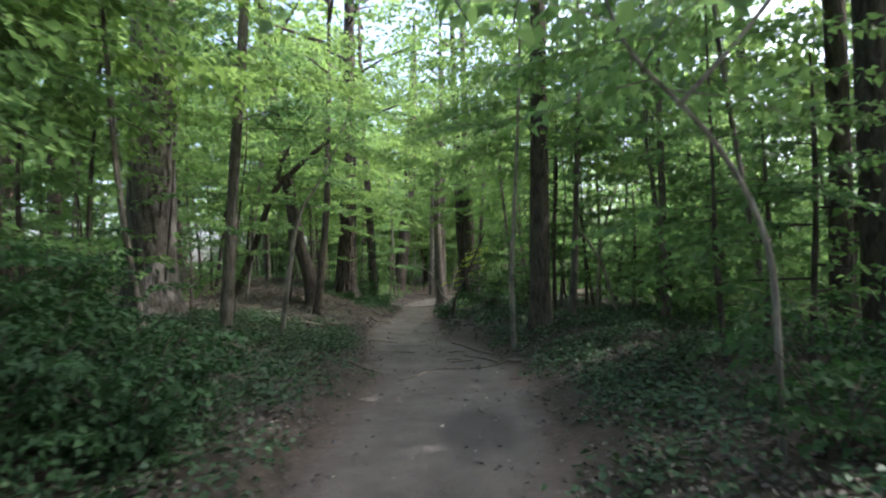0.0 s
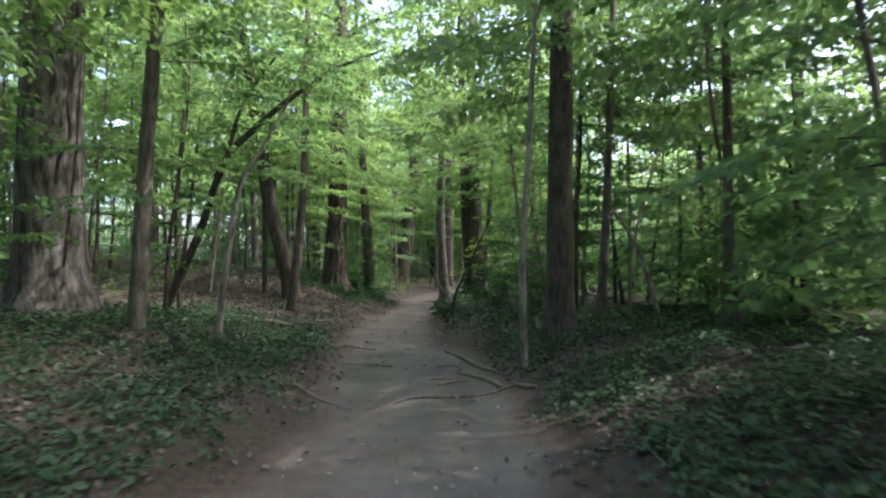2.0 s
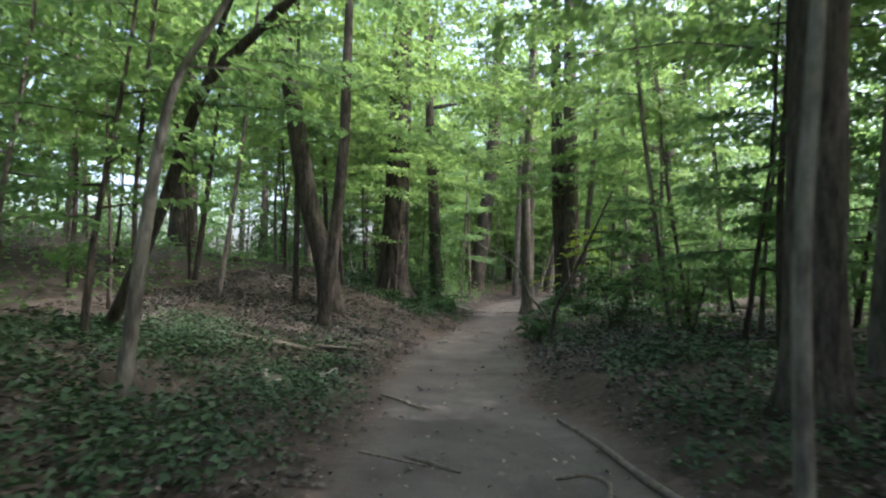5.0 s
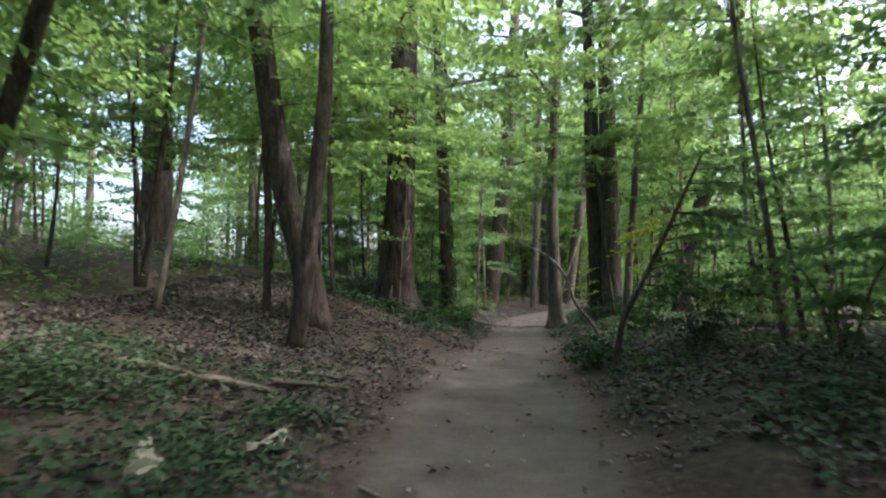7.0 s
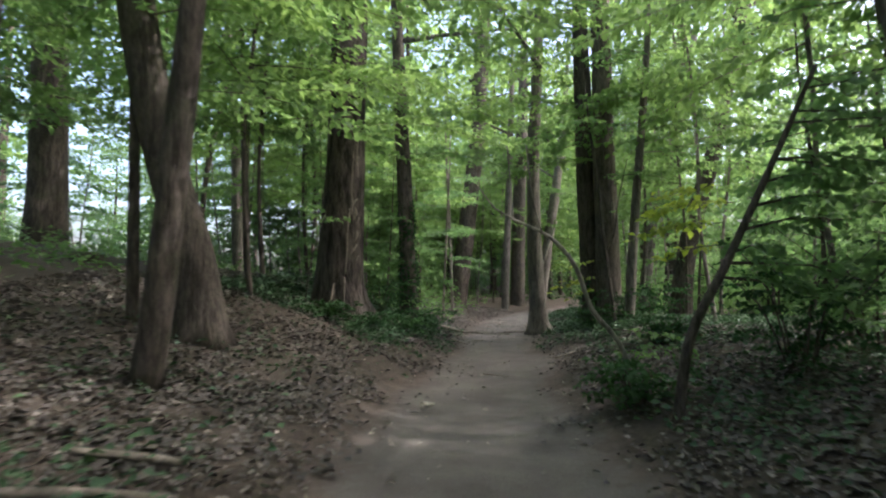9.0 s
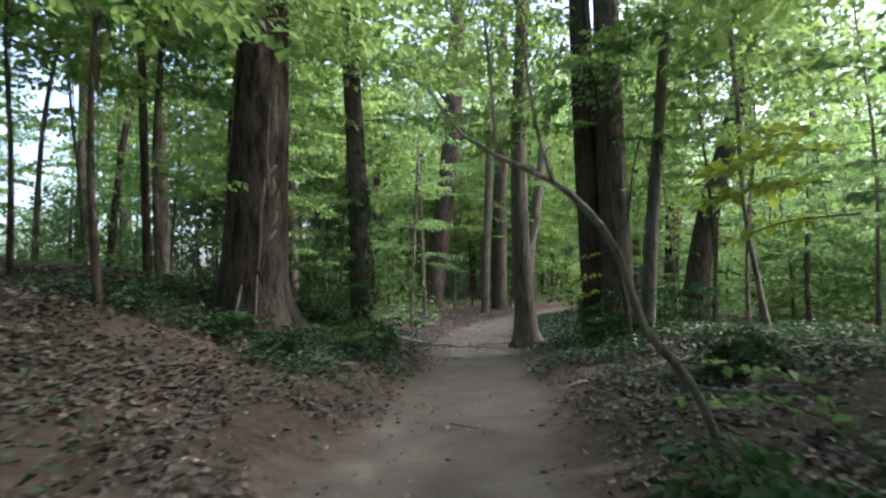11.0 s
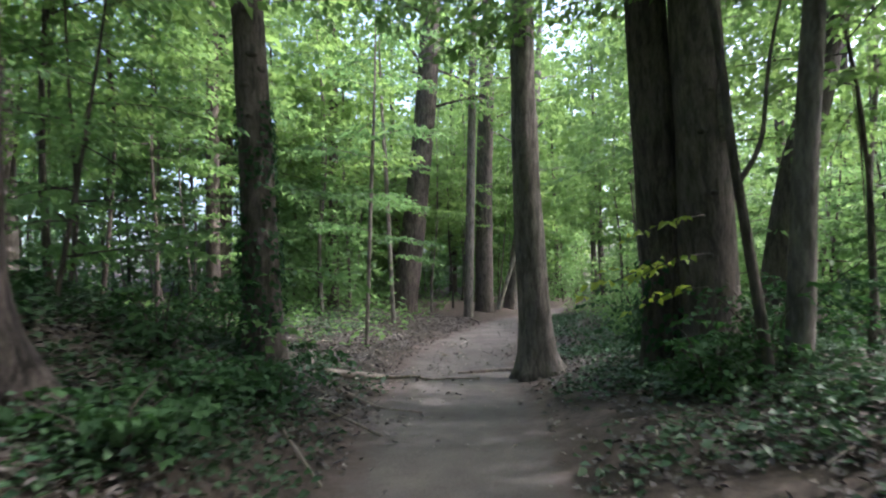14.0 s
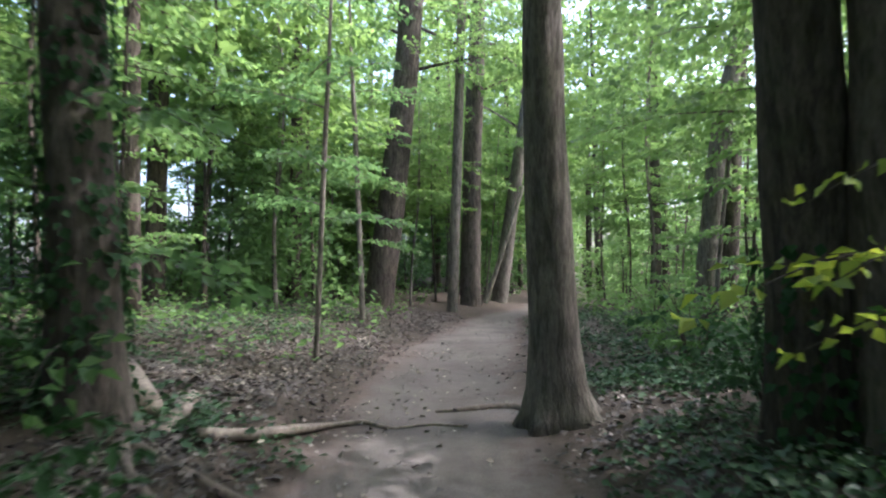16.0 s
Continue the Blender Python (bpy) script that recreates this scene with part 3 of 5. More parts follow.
for k, line in enumerate((
        [(-12.52, 32.78, 0.7, 0.187), (-12.39, 32.60, 4.66, 0.150), (-12.29, 32.39, 7.77, 0.125)],
        [(-11.83, 32.86, 0.6, 0.100), (-11.39, 32.72, 4.89, 0.087), (-10.71, 32.62, 7.75, 0.075)],
        [(-10.92, 34.01, 0.4, 0.202), (-10.97, 33.75, 5.56, 0.161), (-11.04, 33.54, 8.25, 0.148)],
        [(-9.79, 40.25, 0.4, 0.250), (-9.59, 39.96, 6.38, 0.231), (-9.38, 39.65, 11.17, 0.211)],
        [(-16.16, 26.19, 1.8, 0.148), (-15.93, 26.12, 5.39, 0.127), (-15.80, 25.98, 9.62, 0.106)],
        [(-11.41, 16.54, 0.7, 0.154), (-11.40, 16.45, 4.75, 0.154), (-11.38, 16.31, 7.82, 0.138)],
        [(2.91, 39.71, 0.1, 0.212), (3.46, 39.63, 4.68, 0.187), (4.20, 39.57, 7.31, 0.175)],
        [(4.38, 42.29, 0.1, 0.288), (4.66, 42.09, 5.22, 0.250), (4.80, 41.97, 7.14, 0.231)],
        [(-2.99, 46.92, -0.05, 0.20), (-2.69, 46.52, 6.44, 0.172), (-2.48, 46.20, 11.33, 0.147)])):
    tagged(tall_tree(line, BARK_DARK if k % 2 else BARK_GREY, "slim forest tree standing back from the trail", 15, 12, 0.2, k, 0), group="trees behind the trail")

sapling("sapling", [(-3.61, 12.84, 0.5, 0.135), (-3.41, 12.77, 3.20, 0.108), (-3.18, 12.69, 5.91, 0.099)], BARK_GREY, "slim pale grey pole of a young tree", 11, 14, 4.2, 2.2, 0.13, seed=3)
sapling("sapling", [(-5.26, 16.06, 0.4, 0.088), (-4.41, 16.11, 2.27, 0.079), (-3.85, 16.10, 3.75, 0.074), (-3.22, 16.14, 4.42, 0.065), (-2.51, 16.20, 5.01, 0.052), (-1.56, 16.31, 5.63, 0.038), (-0.6, 16.4, 6.0, 0.02)],
        BARK_DARK, "dark bent young tree arching toward the trail", 0, 16, 3.0, 1.6, seed=4, extra=[[(-3.85, 16.10, 3.7, 0.05), (-3.4, 16.0, 4.9, 0.035), (-2.6, 15.9, 5.9, 0.02)]])
sapling("sapling", [(-2.76, 13.60, 0.25, 0.067), (-2.56, 13.60, 1.80, 0.054), (-2.35, 13.60, 2.89, 0.039), (-1.96, 13.65, 3.55, 0.027)], BARK_PALE, "thin leaning sapling with grey stem", 5.5, 9, 2.6, 1.2, seed=5)
sapling("sapling", [(-5.44, 21.94, 0.7, 0.075), (-5.38, 21.78, 3.39, 0.058), (-5.34, 21.65, 5.46, 0.050)], BARK_DARK, "thin dark sapling with an upright stem", 9, 12, 3.4, 1.8, seed=6)
sapling("sapling", [(-7.62, 28.58, 1.2, 0.083), (-7.68, 28.34, 5.13, 0.068)], BARK_DARK, "thin dark sapling with an upright stem", 9, 10, 3.5, 1.8, seed=7)
sapling("sapling", [(-8.34, 22.30, 1.2, 0.084), (-8.05, 22.25, 3.17, 0.065), (-7.85, 22.20, 4.57, 0.047)], BARK_DARK, "dark leaning sapling on the bank", 7, 10, 2.2, 1.7, seed=8)
sapling("sapling", [(2.05, 13.05, 0.0, 0.058), (2.04, 13.00, 1.47, 0.047), (2.11, 12.96, 2.61, 0.042), (2.19, 12.93, 3.75, 0.037)], BARK_PALE, "slender pale sapling at the trail's edge", 8.5, 14, 4.3, 1.7, seed=9)
sapling("sapling", [(3.51, 15.63, 0.3, 0.101), (3.67, 15.57, 2.78, 0.074), (3.77, 15.51, 4.80, 0.067)], BARK_GREY, "slim grey sapling behind a larger trunk", 9, 14, 3.6, 2.0, seed=10)
sapling("sapling", [(4.69, 15.92, 0.3, 0.051), (4.27, 15.79, 1.77, 0.041), (3.78, 15.66, 2.55, 0.031)], BARK_PALE, "pale dead pole leaning against a sapling", 0, 0, seed=11)
sapling("sapling", [(4.26, 16.80, 0.3, 0.035), (4.44, 16.77, 2.19, 0.031), (4.94, 16.80, 3.88, 0.027)], BARK_PALE, "very thin pale sapling", 5, 7, 2.8, 1.3, seed=12)
sapling("sapling", [(3.43, 5.48, 0.05, 0.026), (3.43, 5.46, 0.80, 0.023), (3.40, 5.42, 1.55, 0.021), (3.28, 5.39, 1.98, 0.019), (3.08, 5.36, 2.34, 0.018), (2.84, 5.33, 2.63, 0.016), (2.56, 5.29, 2.93, 0.014), (2.40, 5.26, 3.28, 0.012), (2.2, 5.2, 3.9, 0.009)],
        BARK_PALE, "bent sapling arching over the trail, pale stem", 0, 9, 2.5, 1.1, 0.12, seed=13, extra=[[(2.84, 5.33, 2.6, 0.02), (3.3, 5.3, 3.1, 0.015), (3.9, 5.2, 3.9, 0.01)]])
sapling("sapling", [(5.19, 14.13, 0.2, 0.086), (5.23, 14.03, 3.16, 0.071), (5.21, 13.93, 6.02, 0.057)], BARK_GREY, "thin grey sapling in the undergrowth", 9, 14, 2.6, 1.9, seed=14)
sapling("sapling", [(4.35, 8.70, 0.2, 0.044), (4.26, 8.65, 1.60, 0.035), (4.25, 8.62, 2.26, 0.026)], BARK_DARK, "dark thin sapling with layered leafy branches", 5.0, 14, 1.5, 1.6, seed=15)
sapling("sapling", [(1.00, 28.75, 0.2, 0.115), (1.11, 28.65, 1.95, 0.101), (1.21, 28.56, 3.29, 0.087), (1.33, 28.49, 4.63, 0.081)], BARK_GREY, "brown slim tree with a wavering stem", 10, 12, 3.6, 1.9, seed=16)
sapling("sapling", [(0.74, 28.5, 0.1, 0.052), (0.66, 28.5, 0.95, 0.045), (0.58, 28.48, 1.6, 0.042), (0.5, 28.46, 2.3, 0.038), (0.45, 28.45, 3.0, 0.034), (0.28, 28.4, 4.4, 0.026)], BARK_DARK,
        "thin dark crooked stem in front of a twin trunk", 7, 8, 3.4, 1.4, seed=36, extra=[[(0.53, 28.47, 2.0, 0.028), (0.72, 28.45, 2.35, 0.02), (0.8, 28.4, 3.0, 0.014), (1.0, 28.35, 3.9, 0.008)]])
sapling("sapling", [(-4.16, 35.15, 0.0, 0.043), (-3.99, 35.03, 3.43, 0.039), (-3.95, 35.00, 4.03, 0.035)], BARK_GREY, "thin sapling on the leaf-strewn flat", 7, 12, 1.8, 1.6, seed=17)
sapling("sapling", [(-4.81, 41.13, 0.1, 0.072), (-4.94, 40.91, 4.82, 0.065), (-4.98, 40.85, 5.83, 0.058)], BARK_GREY, "thin sapling on the leaf-strewn flat", 9, 14, 2.0, 2.0, seed=18)
sapling("sapling", [(-2.00, 52.44, 0.0, 0.112), (-0.20, 52.35, 5.32, 0.087)], BARK_PALE, "pale dead pole leaning between trees", 0, 0, seed=19)
sapling("bent_shrub", [(0.37, 22.80, 0.10, 0.0300), (0.12, 22.68, 0.65, 0.0287), (-0.15, 22.57, 0.98, 0.0275), (-0.32, 22.47, 1.45, 0.0250), (-0.51, 22.38, 1.70, 0.0225), (-0.69, 22.30, 1.84, 0.0187), (-1.00, 22.19, 1.98, 0.0137), (-1.19, 22.11, 2.09, 0.0100), (-1.37, 22.02, 2.34, 0.0075)],
        BARK_PALE, "pale crooked shrub stem arching out over the trail", 0, 0, seed=20,
        extra=[[(-0.69, 22.26, 1.83, 0.012), (-0.79, 22.26, 2.24, 0.009), (-0.85, 22.23, 2.8, 0.008)], [(-1.0, 22.2, 1.98, 0.013), (-1.02, 22.22, 2.30, 0.010), (-1.06, 22.2, 2.8, 0.007)]])
sapling("bent_shrub", [(0.36, 20.73, 0.1, 0.047), (0.48, 20.72, 0.83, 0.039), (0.77, 20.75, 1.42, 0.033), (1.16, 20.78, 2.25, 0.024), (1.5, 20.8, 3.0, 0.015)], BARK_DARK, "dark leaning shrub stem with leafy side branches", 0, 12, 1.1, 1.4, 0.11, seed=21, away=0.3)
sapling("sapling", [(-5.4, 28.5, 0.9, 0.03), (-5.25, 28.55, 2.0, 0.024), (-5.1, 28.6, 3.2, 0.016)], BARK_DARK, "leafy young tree with low flat branches on the bank", 4.2, 20, 0.5, 1.25, 0.1, seed=41)
sapling("sapling", [(-6.3, 29.8, 1.0, 0.03), (-6.2, 29.8, 2.2, 0.024), (-6.25, 29.7, 3.6, 0.016)], BARK_DARK, "leafy young tree with low flat branches on the bank", 5.0, 22, 0.5, 1.4, 0.11, seed=42)
sapling("sapling", [(-5.2, 31.9, 0.8, 0.03), (-5.1, 31.9, 2.0, 0.024), (-5.0, 31.8, 3.4, 0.016)], BARK_DARK, "leafy young tree with low flat branches on the bank", 4.8, 18, 0.6, 1.3, 0.1, seed=43)
sapling("sapling", [(-4.9, 25.6, 0.8, 0.012), (-4.5, 24.9, 1.6, 0.01), (-4.0, 24.3, 2.4, 0.006)], BARK_GREY, "thin leaning leafless sapling stem on the bank", 0, 3, 1.9, 0.6, 0.08, seed=44)
# Three with unseen stems, added to shade the start shrubs; some leaves show.
sapling("sapling", [(-2.5, 3.6, 0.2, 0.04), (-2.4, 3.7, 2.2, 0.034), (-2.3, 3.9, 4.0, 0.024)], BARK_DARK, "leafy young tree added to shade the shrubs at the trail", 6.5, 26, 2.2, 1.7, 0.11, seed=45)
sapling("sapling", [(-3.4, 4.5, 0.2, 0.05), (-3.3, 4.6, 2.2, 0.04), (-3.2, 4.8, 4.2, 0.03)], BARK_DARK, "leafy young tree added to shade the shrubs at the trail", 6.5, 22, 1.9, 2.1, 0.12, seed=31)
sapling("sapling", [(-4.1, 7.2, 0.2, 0.05), (-4.0, 7.1, 2.2, 0.04), (-4.05, 7.0, 4.2, 0.03)], BARK_DARK, "leafy young tree added to shade the shrubs at the trail", 6.5, 22, 1.8, 2.0, 0.12, seed=32)
sapling("sapling", [(6.4, 18.6, 0.3, 0.06), (6.3, 18.6, 3.0, 0.05), (6.35, 18.5, 6.0, 0.035)], BARK_DARK, "slim leafy young tree in the undergrowth", 9, 20, 4.0, 2.4, 0.14, seed=33)
sapling("sapling", [(8.0, 20.8, 0.3, 0.06), (8.1, 20.8, 3.0, 0.05), (8.0, 20.7, 6.0, 0.035)], BARK_DARK, "slim leafy young tree in the undergrowth", 9.5, 20, 4.0, 2.5, 0.14, seed=34)
sapling("sapling", [(5.0, 20.2, 0.3, 0.05), (5.05, 20.2, 3.0, 0.04), (5.0, 20.1, 6.0, 0.03)], BARK_GREY, "slim leafy young tree in the undergrowth", 9, 18, 4.2, 2.2, 0.14, seed=35)


# ---- understory, shared shapes ----
def young_variant(seed, height, low, branches, reach, leaf, mat, leafmat):
    rng = np.random.default_rng(seed)
    top = tagged(new("young_tree"), "young broadleaf tree with flat layered green branches", "tree", "understory trees")
    lean = rng.uniform(-0.08, 0.08, 2)
    line = [(lean[0] * h + 0.08 * math.sin(h * 1.1 + seed), lean[1] * h + 0.08 * math.cos(h * 0.9 + seed) - 0.08 * math.cos(seed), h, 0.036 * (1 - 0.85 * h / height) + 0.005) for h in np.linspace(0, height, 6)]
    line[0] = (line[0][0], line[0][1], -0.15, line[0][3] * 1.25)
    wood, store = tube(line, 7, 0.4, 0.1, seed=seed), ([], [], [], [])
    for i in range(branches):
        f = (i + rng.random()) / branches
        q = on_line(line, low + (height - low) * f * 0.98)
        b = spray(rng, store, q[:3], i * 2.4 + rng.uniform(-0.5, 0.5), reach * (1.05 - 0.55 * f) * rng.uniform(0.7, 1.2), rng.uniform(0.0, 0.35), leaf, gap=0.2, per=0.065)
        r = min(0.016, q[3] * 0.5)
        tube([(*b[0], r), (*b[len(b) // 2], r * 0.6), (*b[-1], 0.003)], 4, 0.6, 0.0, into=wood, weld=7 * int(2 + 10 * f))
    part("stem", mesh_of("stem", *wood, True), mat, top)
    part("crown", crown_from("crown", store, leafmat), None, top)
    return top


def placed(variants, spots):
    """The first spot of each variant takes the original, the rest take copies. Spots: variant, x, y, turn, size."""
    used = set()
    for k, x, y, turn, size in spots:
        m = Matrix.LocRotScale((x, y, ground_z(x, y)), Euler((0, 0, turn)), None)
        if k not in used:
            used.add(k)
            ob = variants[k]
            ob.matrix_basis = m
        else:
            ob = copy_thing(variants[k], m)
        ob.scale = (size, size, size)
    for k, ob in enumerate(variants):
        if k not in used:
            ob.location = (30 + 3 * k, -30, ground_z(30 + 3 * k, -30))


YOUNG = [young_variant(31, 5.0, 0.9, 17, 1.7, 0.13, BARK_DARK, LEAF_MID), young_variant(32, 6.5, 1.4, 20, 2.0, 0.135, BARK_GREY, LEAF_MID),
         young_variant(33, 8.0, 2.9, 20, 2.5, 0.14, BARK_DARK, LEAF_HIGH), young_variant(34, 9.5, 3.6, 20, 2.8, 0.15, BARK_GREY, LEAF_HIGH),
         young_variant(35, 3.2, 0.4, 15, 1.3, 0.12, BARK_DARK, LEAF_MID)]
rng = np.random.default_rng(5)
spots = []
SOLID = ((-5.5, 13.5), (-4.5, 26.4), (2.7, 14.8), (-0.9, 32.1), (0.5, 30.0), (-4.0, 30.1), (-4.7, 22.0), (-3.9, 20.3), (-3.5, 12.8), (2.1, 13.0), (0.0, 22.4))


# open lanes of the wood: two ends and half a width
LANES = (((-2.2, 28.0), (-5.3, 45.0), 1.7), ((-1.6, 30.0), (-2.4, 49.0), 1.3), ((-6.5, 34.0), (-3.0, 38.0), 1.6), ((-2.5, 24.0), (-1.2, 50.0), 1.2))


def in_lane(x, y):
    for (ax, ay), (bx, by), w in LANES:
        k = min(1.0, max(0.0, ((x - ax) * (bx - ax) + (y - ay) * (by - ay)) / ((bx - ax) ** 2 + (by - ay) ** 2)))
        if math.hypot(x - ax - k * (bx - ax), y - ay - k * (by - ay)) < w:
            return True
    return False


def scatter(count, x0, x1, y0, y1, kinds, gap, size=(0.85, 1.25), clear=1.0, free=1.6):
    made = 0
    for _ in range(count * 14):
        if made >= count:
            break
        x, y = rng.uniform(x0, x1), rng.uniform(y0, y1)
        c, w = between(TRAIL, y)
        if in_lane(x, y) or abs(x - c) - w < clear or any((x - s[1]) ** 2 + (y - s[2]) ** 2 < gap * gap for s in spots) or any((x - s[0]) ** 2 + (y - s[1]) ** 2 < free * free for s in SOLID):
            continue
        spots.append((int(rng.choice(kinds)), x, y, rng.uniform(0, 6.28), rng.uniform(*size)))
        made += 1


# layered trees that close the roof over the trail
scatter(24, -5.5, 4.5, 6, 54, (2, 3), 2.0, clear=2.3, free=2.0)
scatter(5, -6, 3.5, 52, 62, (3,), 1.6, clear=1.4, free=1.0)
# the dense east wood
scatter(42, 2.6, 9, 7, 56, (0, 1, 0, 1, 4), 1.15, clear=2.5)
scatter(60, 8, 20, 4, 62, (1, 2, 0, 1), 1.5)
# the thinner west bank
scatter(14, -10, -4, 17, 33, (2, 3), 2.0, clear=2.6)
scatter(16, -10, -3.5, 6, 16, (0, 1, 2), 1.5, clear=2.6)
scatter(8, -14, -3, 38, 56, (3,), 1.5, clear=1.6)
scatter(3, 5, 10, 7, 15, (3,), 1.3, clear=2.0)
scatter(7, -18, -8, 22, 36, (1, 2), 1.8)
scatter(20, -24, -9, 4, 29, (1, 2, 3, 1), 2.0)
scatter(6, -17, -8, 18, 26, (1, 2), 1.6)
scatter(7, -24, -10, 30, 48, (2, 3), 2.6)
scatter(30, -14, -3, 36, 58, (1, 2, 3, 1), 1.5, clear=1.7)
# behind the start
scatter(10, -10, 12, -12, 0, (1, 2, 3), 2.2, clear=1.5)
spots += [(0, 3.1, 18.3, 0.5, 1.0), (1, 3.8, 20.0, 2.0, 1.0), (0, 3.0, 21.9, 4.0, 1.05), (1, 3.9, 23.6, 1.0, 1.0), (0, 3.4, 25.4, 5.0, 1.0), (0, 4.6, 19.0, 3.0, 1.1)]
placed(YOUNG, spots)


# ---- far woods ----
def far_variant(seed, low, high, spread, leaf, count, mat, name, label):
    rng = np.random.default_rng(seed)
    top = tagged(new(name), label, "tree" if name == "forest_tree" else "shrub", "far woods")
    girth = 0.2 if high > 10 else 0.05
    wood = tube([(0, 0, -0.3, girth), (0.1, 0.05, high * 0.45, girth * 0.75), (0.05, 0.2, high * 0.95, girth * 0.2)], 9, 1.0, 0.08, seed=seed)
    store = ([], [], [], [])
    n = 28
    for i in range(n):
        z = low + (high - low) * (i + rng.random()) / n
        a, r = i * 2.4 + rng.uniform(-0.5, 0.5), rng.uniform(0.2, 1.0) * spread * (1.1 - 0.5 * z / high)
        clump_leaves(rng, store, (math.cos(a) * r, math.sin(a) * r, z), (spread * 0.5, spread * 0.5, spread * 0.22), count // n, leaf, 0.6)
    part("trunk", mesh_of("trunk", *wood, True), BARK_DARK, top)
    part("crown", crown_from("crown", store, mat), None, top)
    return top


FAR = [far_variant(51, 2.0, 15.0, 3.0, 0.34, 2050, LEAF_HIGH, "forest_tree", "tall leafy tree in the woods beyond"),
       far_variant(52, 5.0, 18.0, 3.2, 0.36, 2050, LEAF_HIGH, "forest_tree", "tall leafy tree in the woods beyond"),
       far_variant(53, 0.2, 4.6, 2.0, 0.2, 1650, LEAF_MID, "thicket", "dense green thicket under the trees"),
       far_variant(54, 0.1, 2.6, 1.5, 0.16, 1500, LEAF_MID, "thicket", "low green thicket under the trees")]
spots = []
# high roof
scatter(14, -15, 16, -2, 56, (1,), 5.0, clear=5.5, free=2.5)
# east and ahead
scatter(44, 9, 24, 2, 72, (2, 3, 2), 2.1)
scatter(28, 14, 40, -4, 86, (0, 1, 2), 3.4)
scatter(26, -12, 14, 54, 78, (2, 3, 2), 2.2, clear=0.9)
scatter(38, -18, 30, 62, 104, (0, 1, 0), 3.2, clear=0.6)
scatter(26, -16, -6.5, 40, 62, (2, 3), 2.0, clear=2.5)
# leaf roof ahead
scatter(20, -10, 9, 57, 78, (0, 1), 2.5, clear=1.0)
# west, thin enough to see the sky
scatter(22, -26, -12, 2, 46, (3,), 2.2)
scatter(4, -24, -12, 4, 44, (2,), 2.6)
scatter(18, 6, 13, 8, 50, (3,), 1.6, clear=4.0)
# Four tall trees out of view, added to shade the start from the west.
scatter(4, -13, -6.5, -4, 5, (1,), 3.4, clear=2.6, free=1.8)
# Next two rows: eastern trees added to block the sun, partly out of view.
scatter(8, 8, 14, 4, 40, (1,), 3.2, clear=5.0)
scatter(7, 4.5, 12, -5, 9, (1,), 3.0, clear=2.6, free=1.8)
scatter(12, -8, 6, 72, 96, (0, 2), 2.4, clear=-5)
scatter(3, -4, 1.5, 64, 70, (2,), 1.6, clear=-5)
scatter(9, -30, -18, 2, 60, (1,), 5.5)
scatter(22, -75, -50, -16, 90, (0, 2, 2), 4.5)
# behind
scatter(15, -24, 24, -34, -10, (0, 1, 2), 4.0)
# Eight more, unseen, added to darken surfaces that face the camera.
scatter(8, -13, 13, -13, 0, (0, 1), 2.8, clear=1.2)
# The first two are out of view, placed to shade the start shrubs.
spots += [(0, -5.2, 3.0, 0.4, 1.0), (0, -7.2, 6.3, 2.0, 1.0), (1, -7.4, 43.5, 1.0, 1.0), (1, -8.6, 37.5, 4.0, 0.95), (0, -6.8, 52.0, 3.0, 1.0), (1, 4.2, 48.0, 0.3, 1.0), (1, 3.7, 56.5, 2.3, 0.95), (0, 2.2, 68.0, 1.3, 1.0), (0, -0.8, 62.0, 5.0, 1.0)]
placed(FAR, spots)


# ---- shrubs ----
def shrub(x, y, radius, height, label, leafmat=None, leaf=0.078, seed=1, stems=7, sprays=6, seat=0.0):
    rng = np.random.default_rng(seed)
    top = tagged(new("shrub"), label, "shrub")
    top.location = (x, y, ground_z(x, y) + seat)
    wood, store = [], ([], [], [], [])
    for i in range(stems):
        a = i * 2.4 + rng.uniform(-0.4, 0.4)
        r = radius * rng.uniform(0.3, 0.9)
        tip = np.array((math.cos(a) * r, math.sin(a) * r, height * rng.uniform(0.6, 1.0)))
        line = [(0.05 * math.cos(a), 0.05 * math.sin(a), -0.08, 0.014), (tip[0] * 0.4, tip[1] * 0.4, tip[2] * 0.6, 0.009), (*tip, 0.003)]
        wood.append(tube(line, 5, 0.2, 0.0))
        for k in range(sprays):
            q = on_line(line, tip[2] * (0.2 + 0.8 * (k + rng.random()) / sprays))
            spray(rng, store, q[:3], rng.uniform(0, 6.28), radius * rng.uniform(0.35, 0.75), rng.uniform(-0.1, 0.4), leaf, gap=0.11, per=0.05, flat=0.5)
    for stem in wood:
        part("stem", mesh_of("stem", *stem, True), BARK_DARK, top)
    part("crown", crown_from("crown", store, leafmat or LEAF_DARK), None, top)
    return top


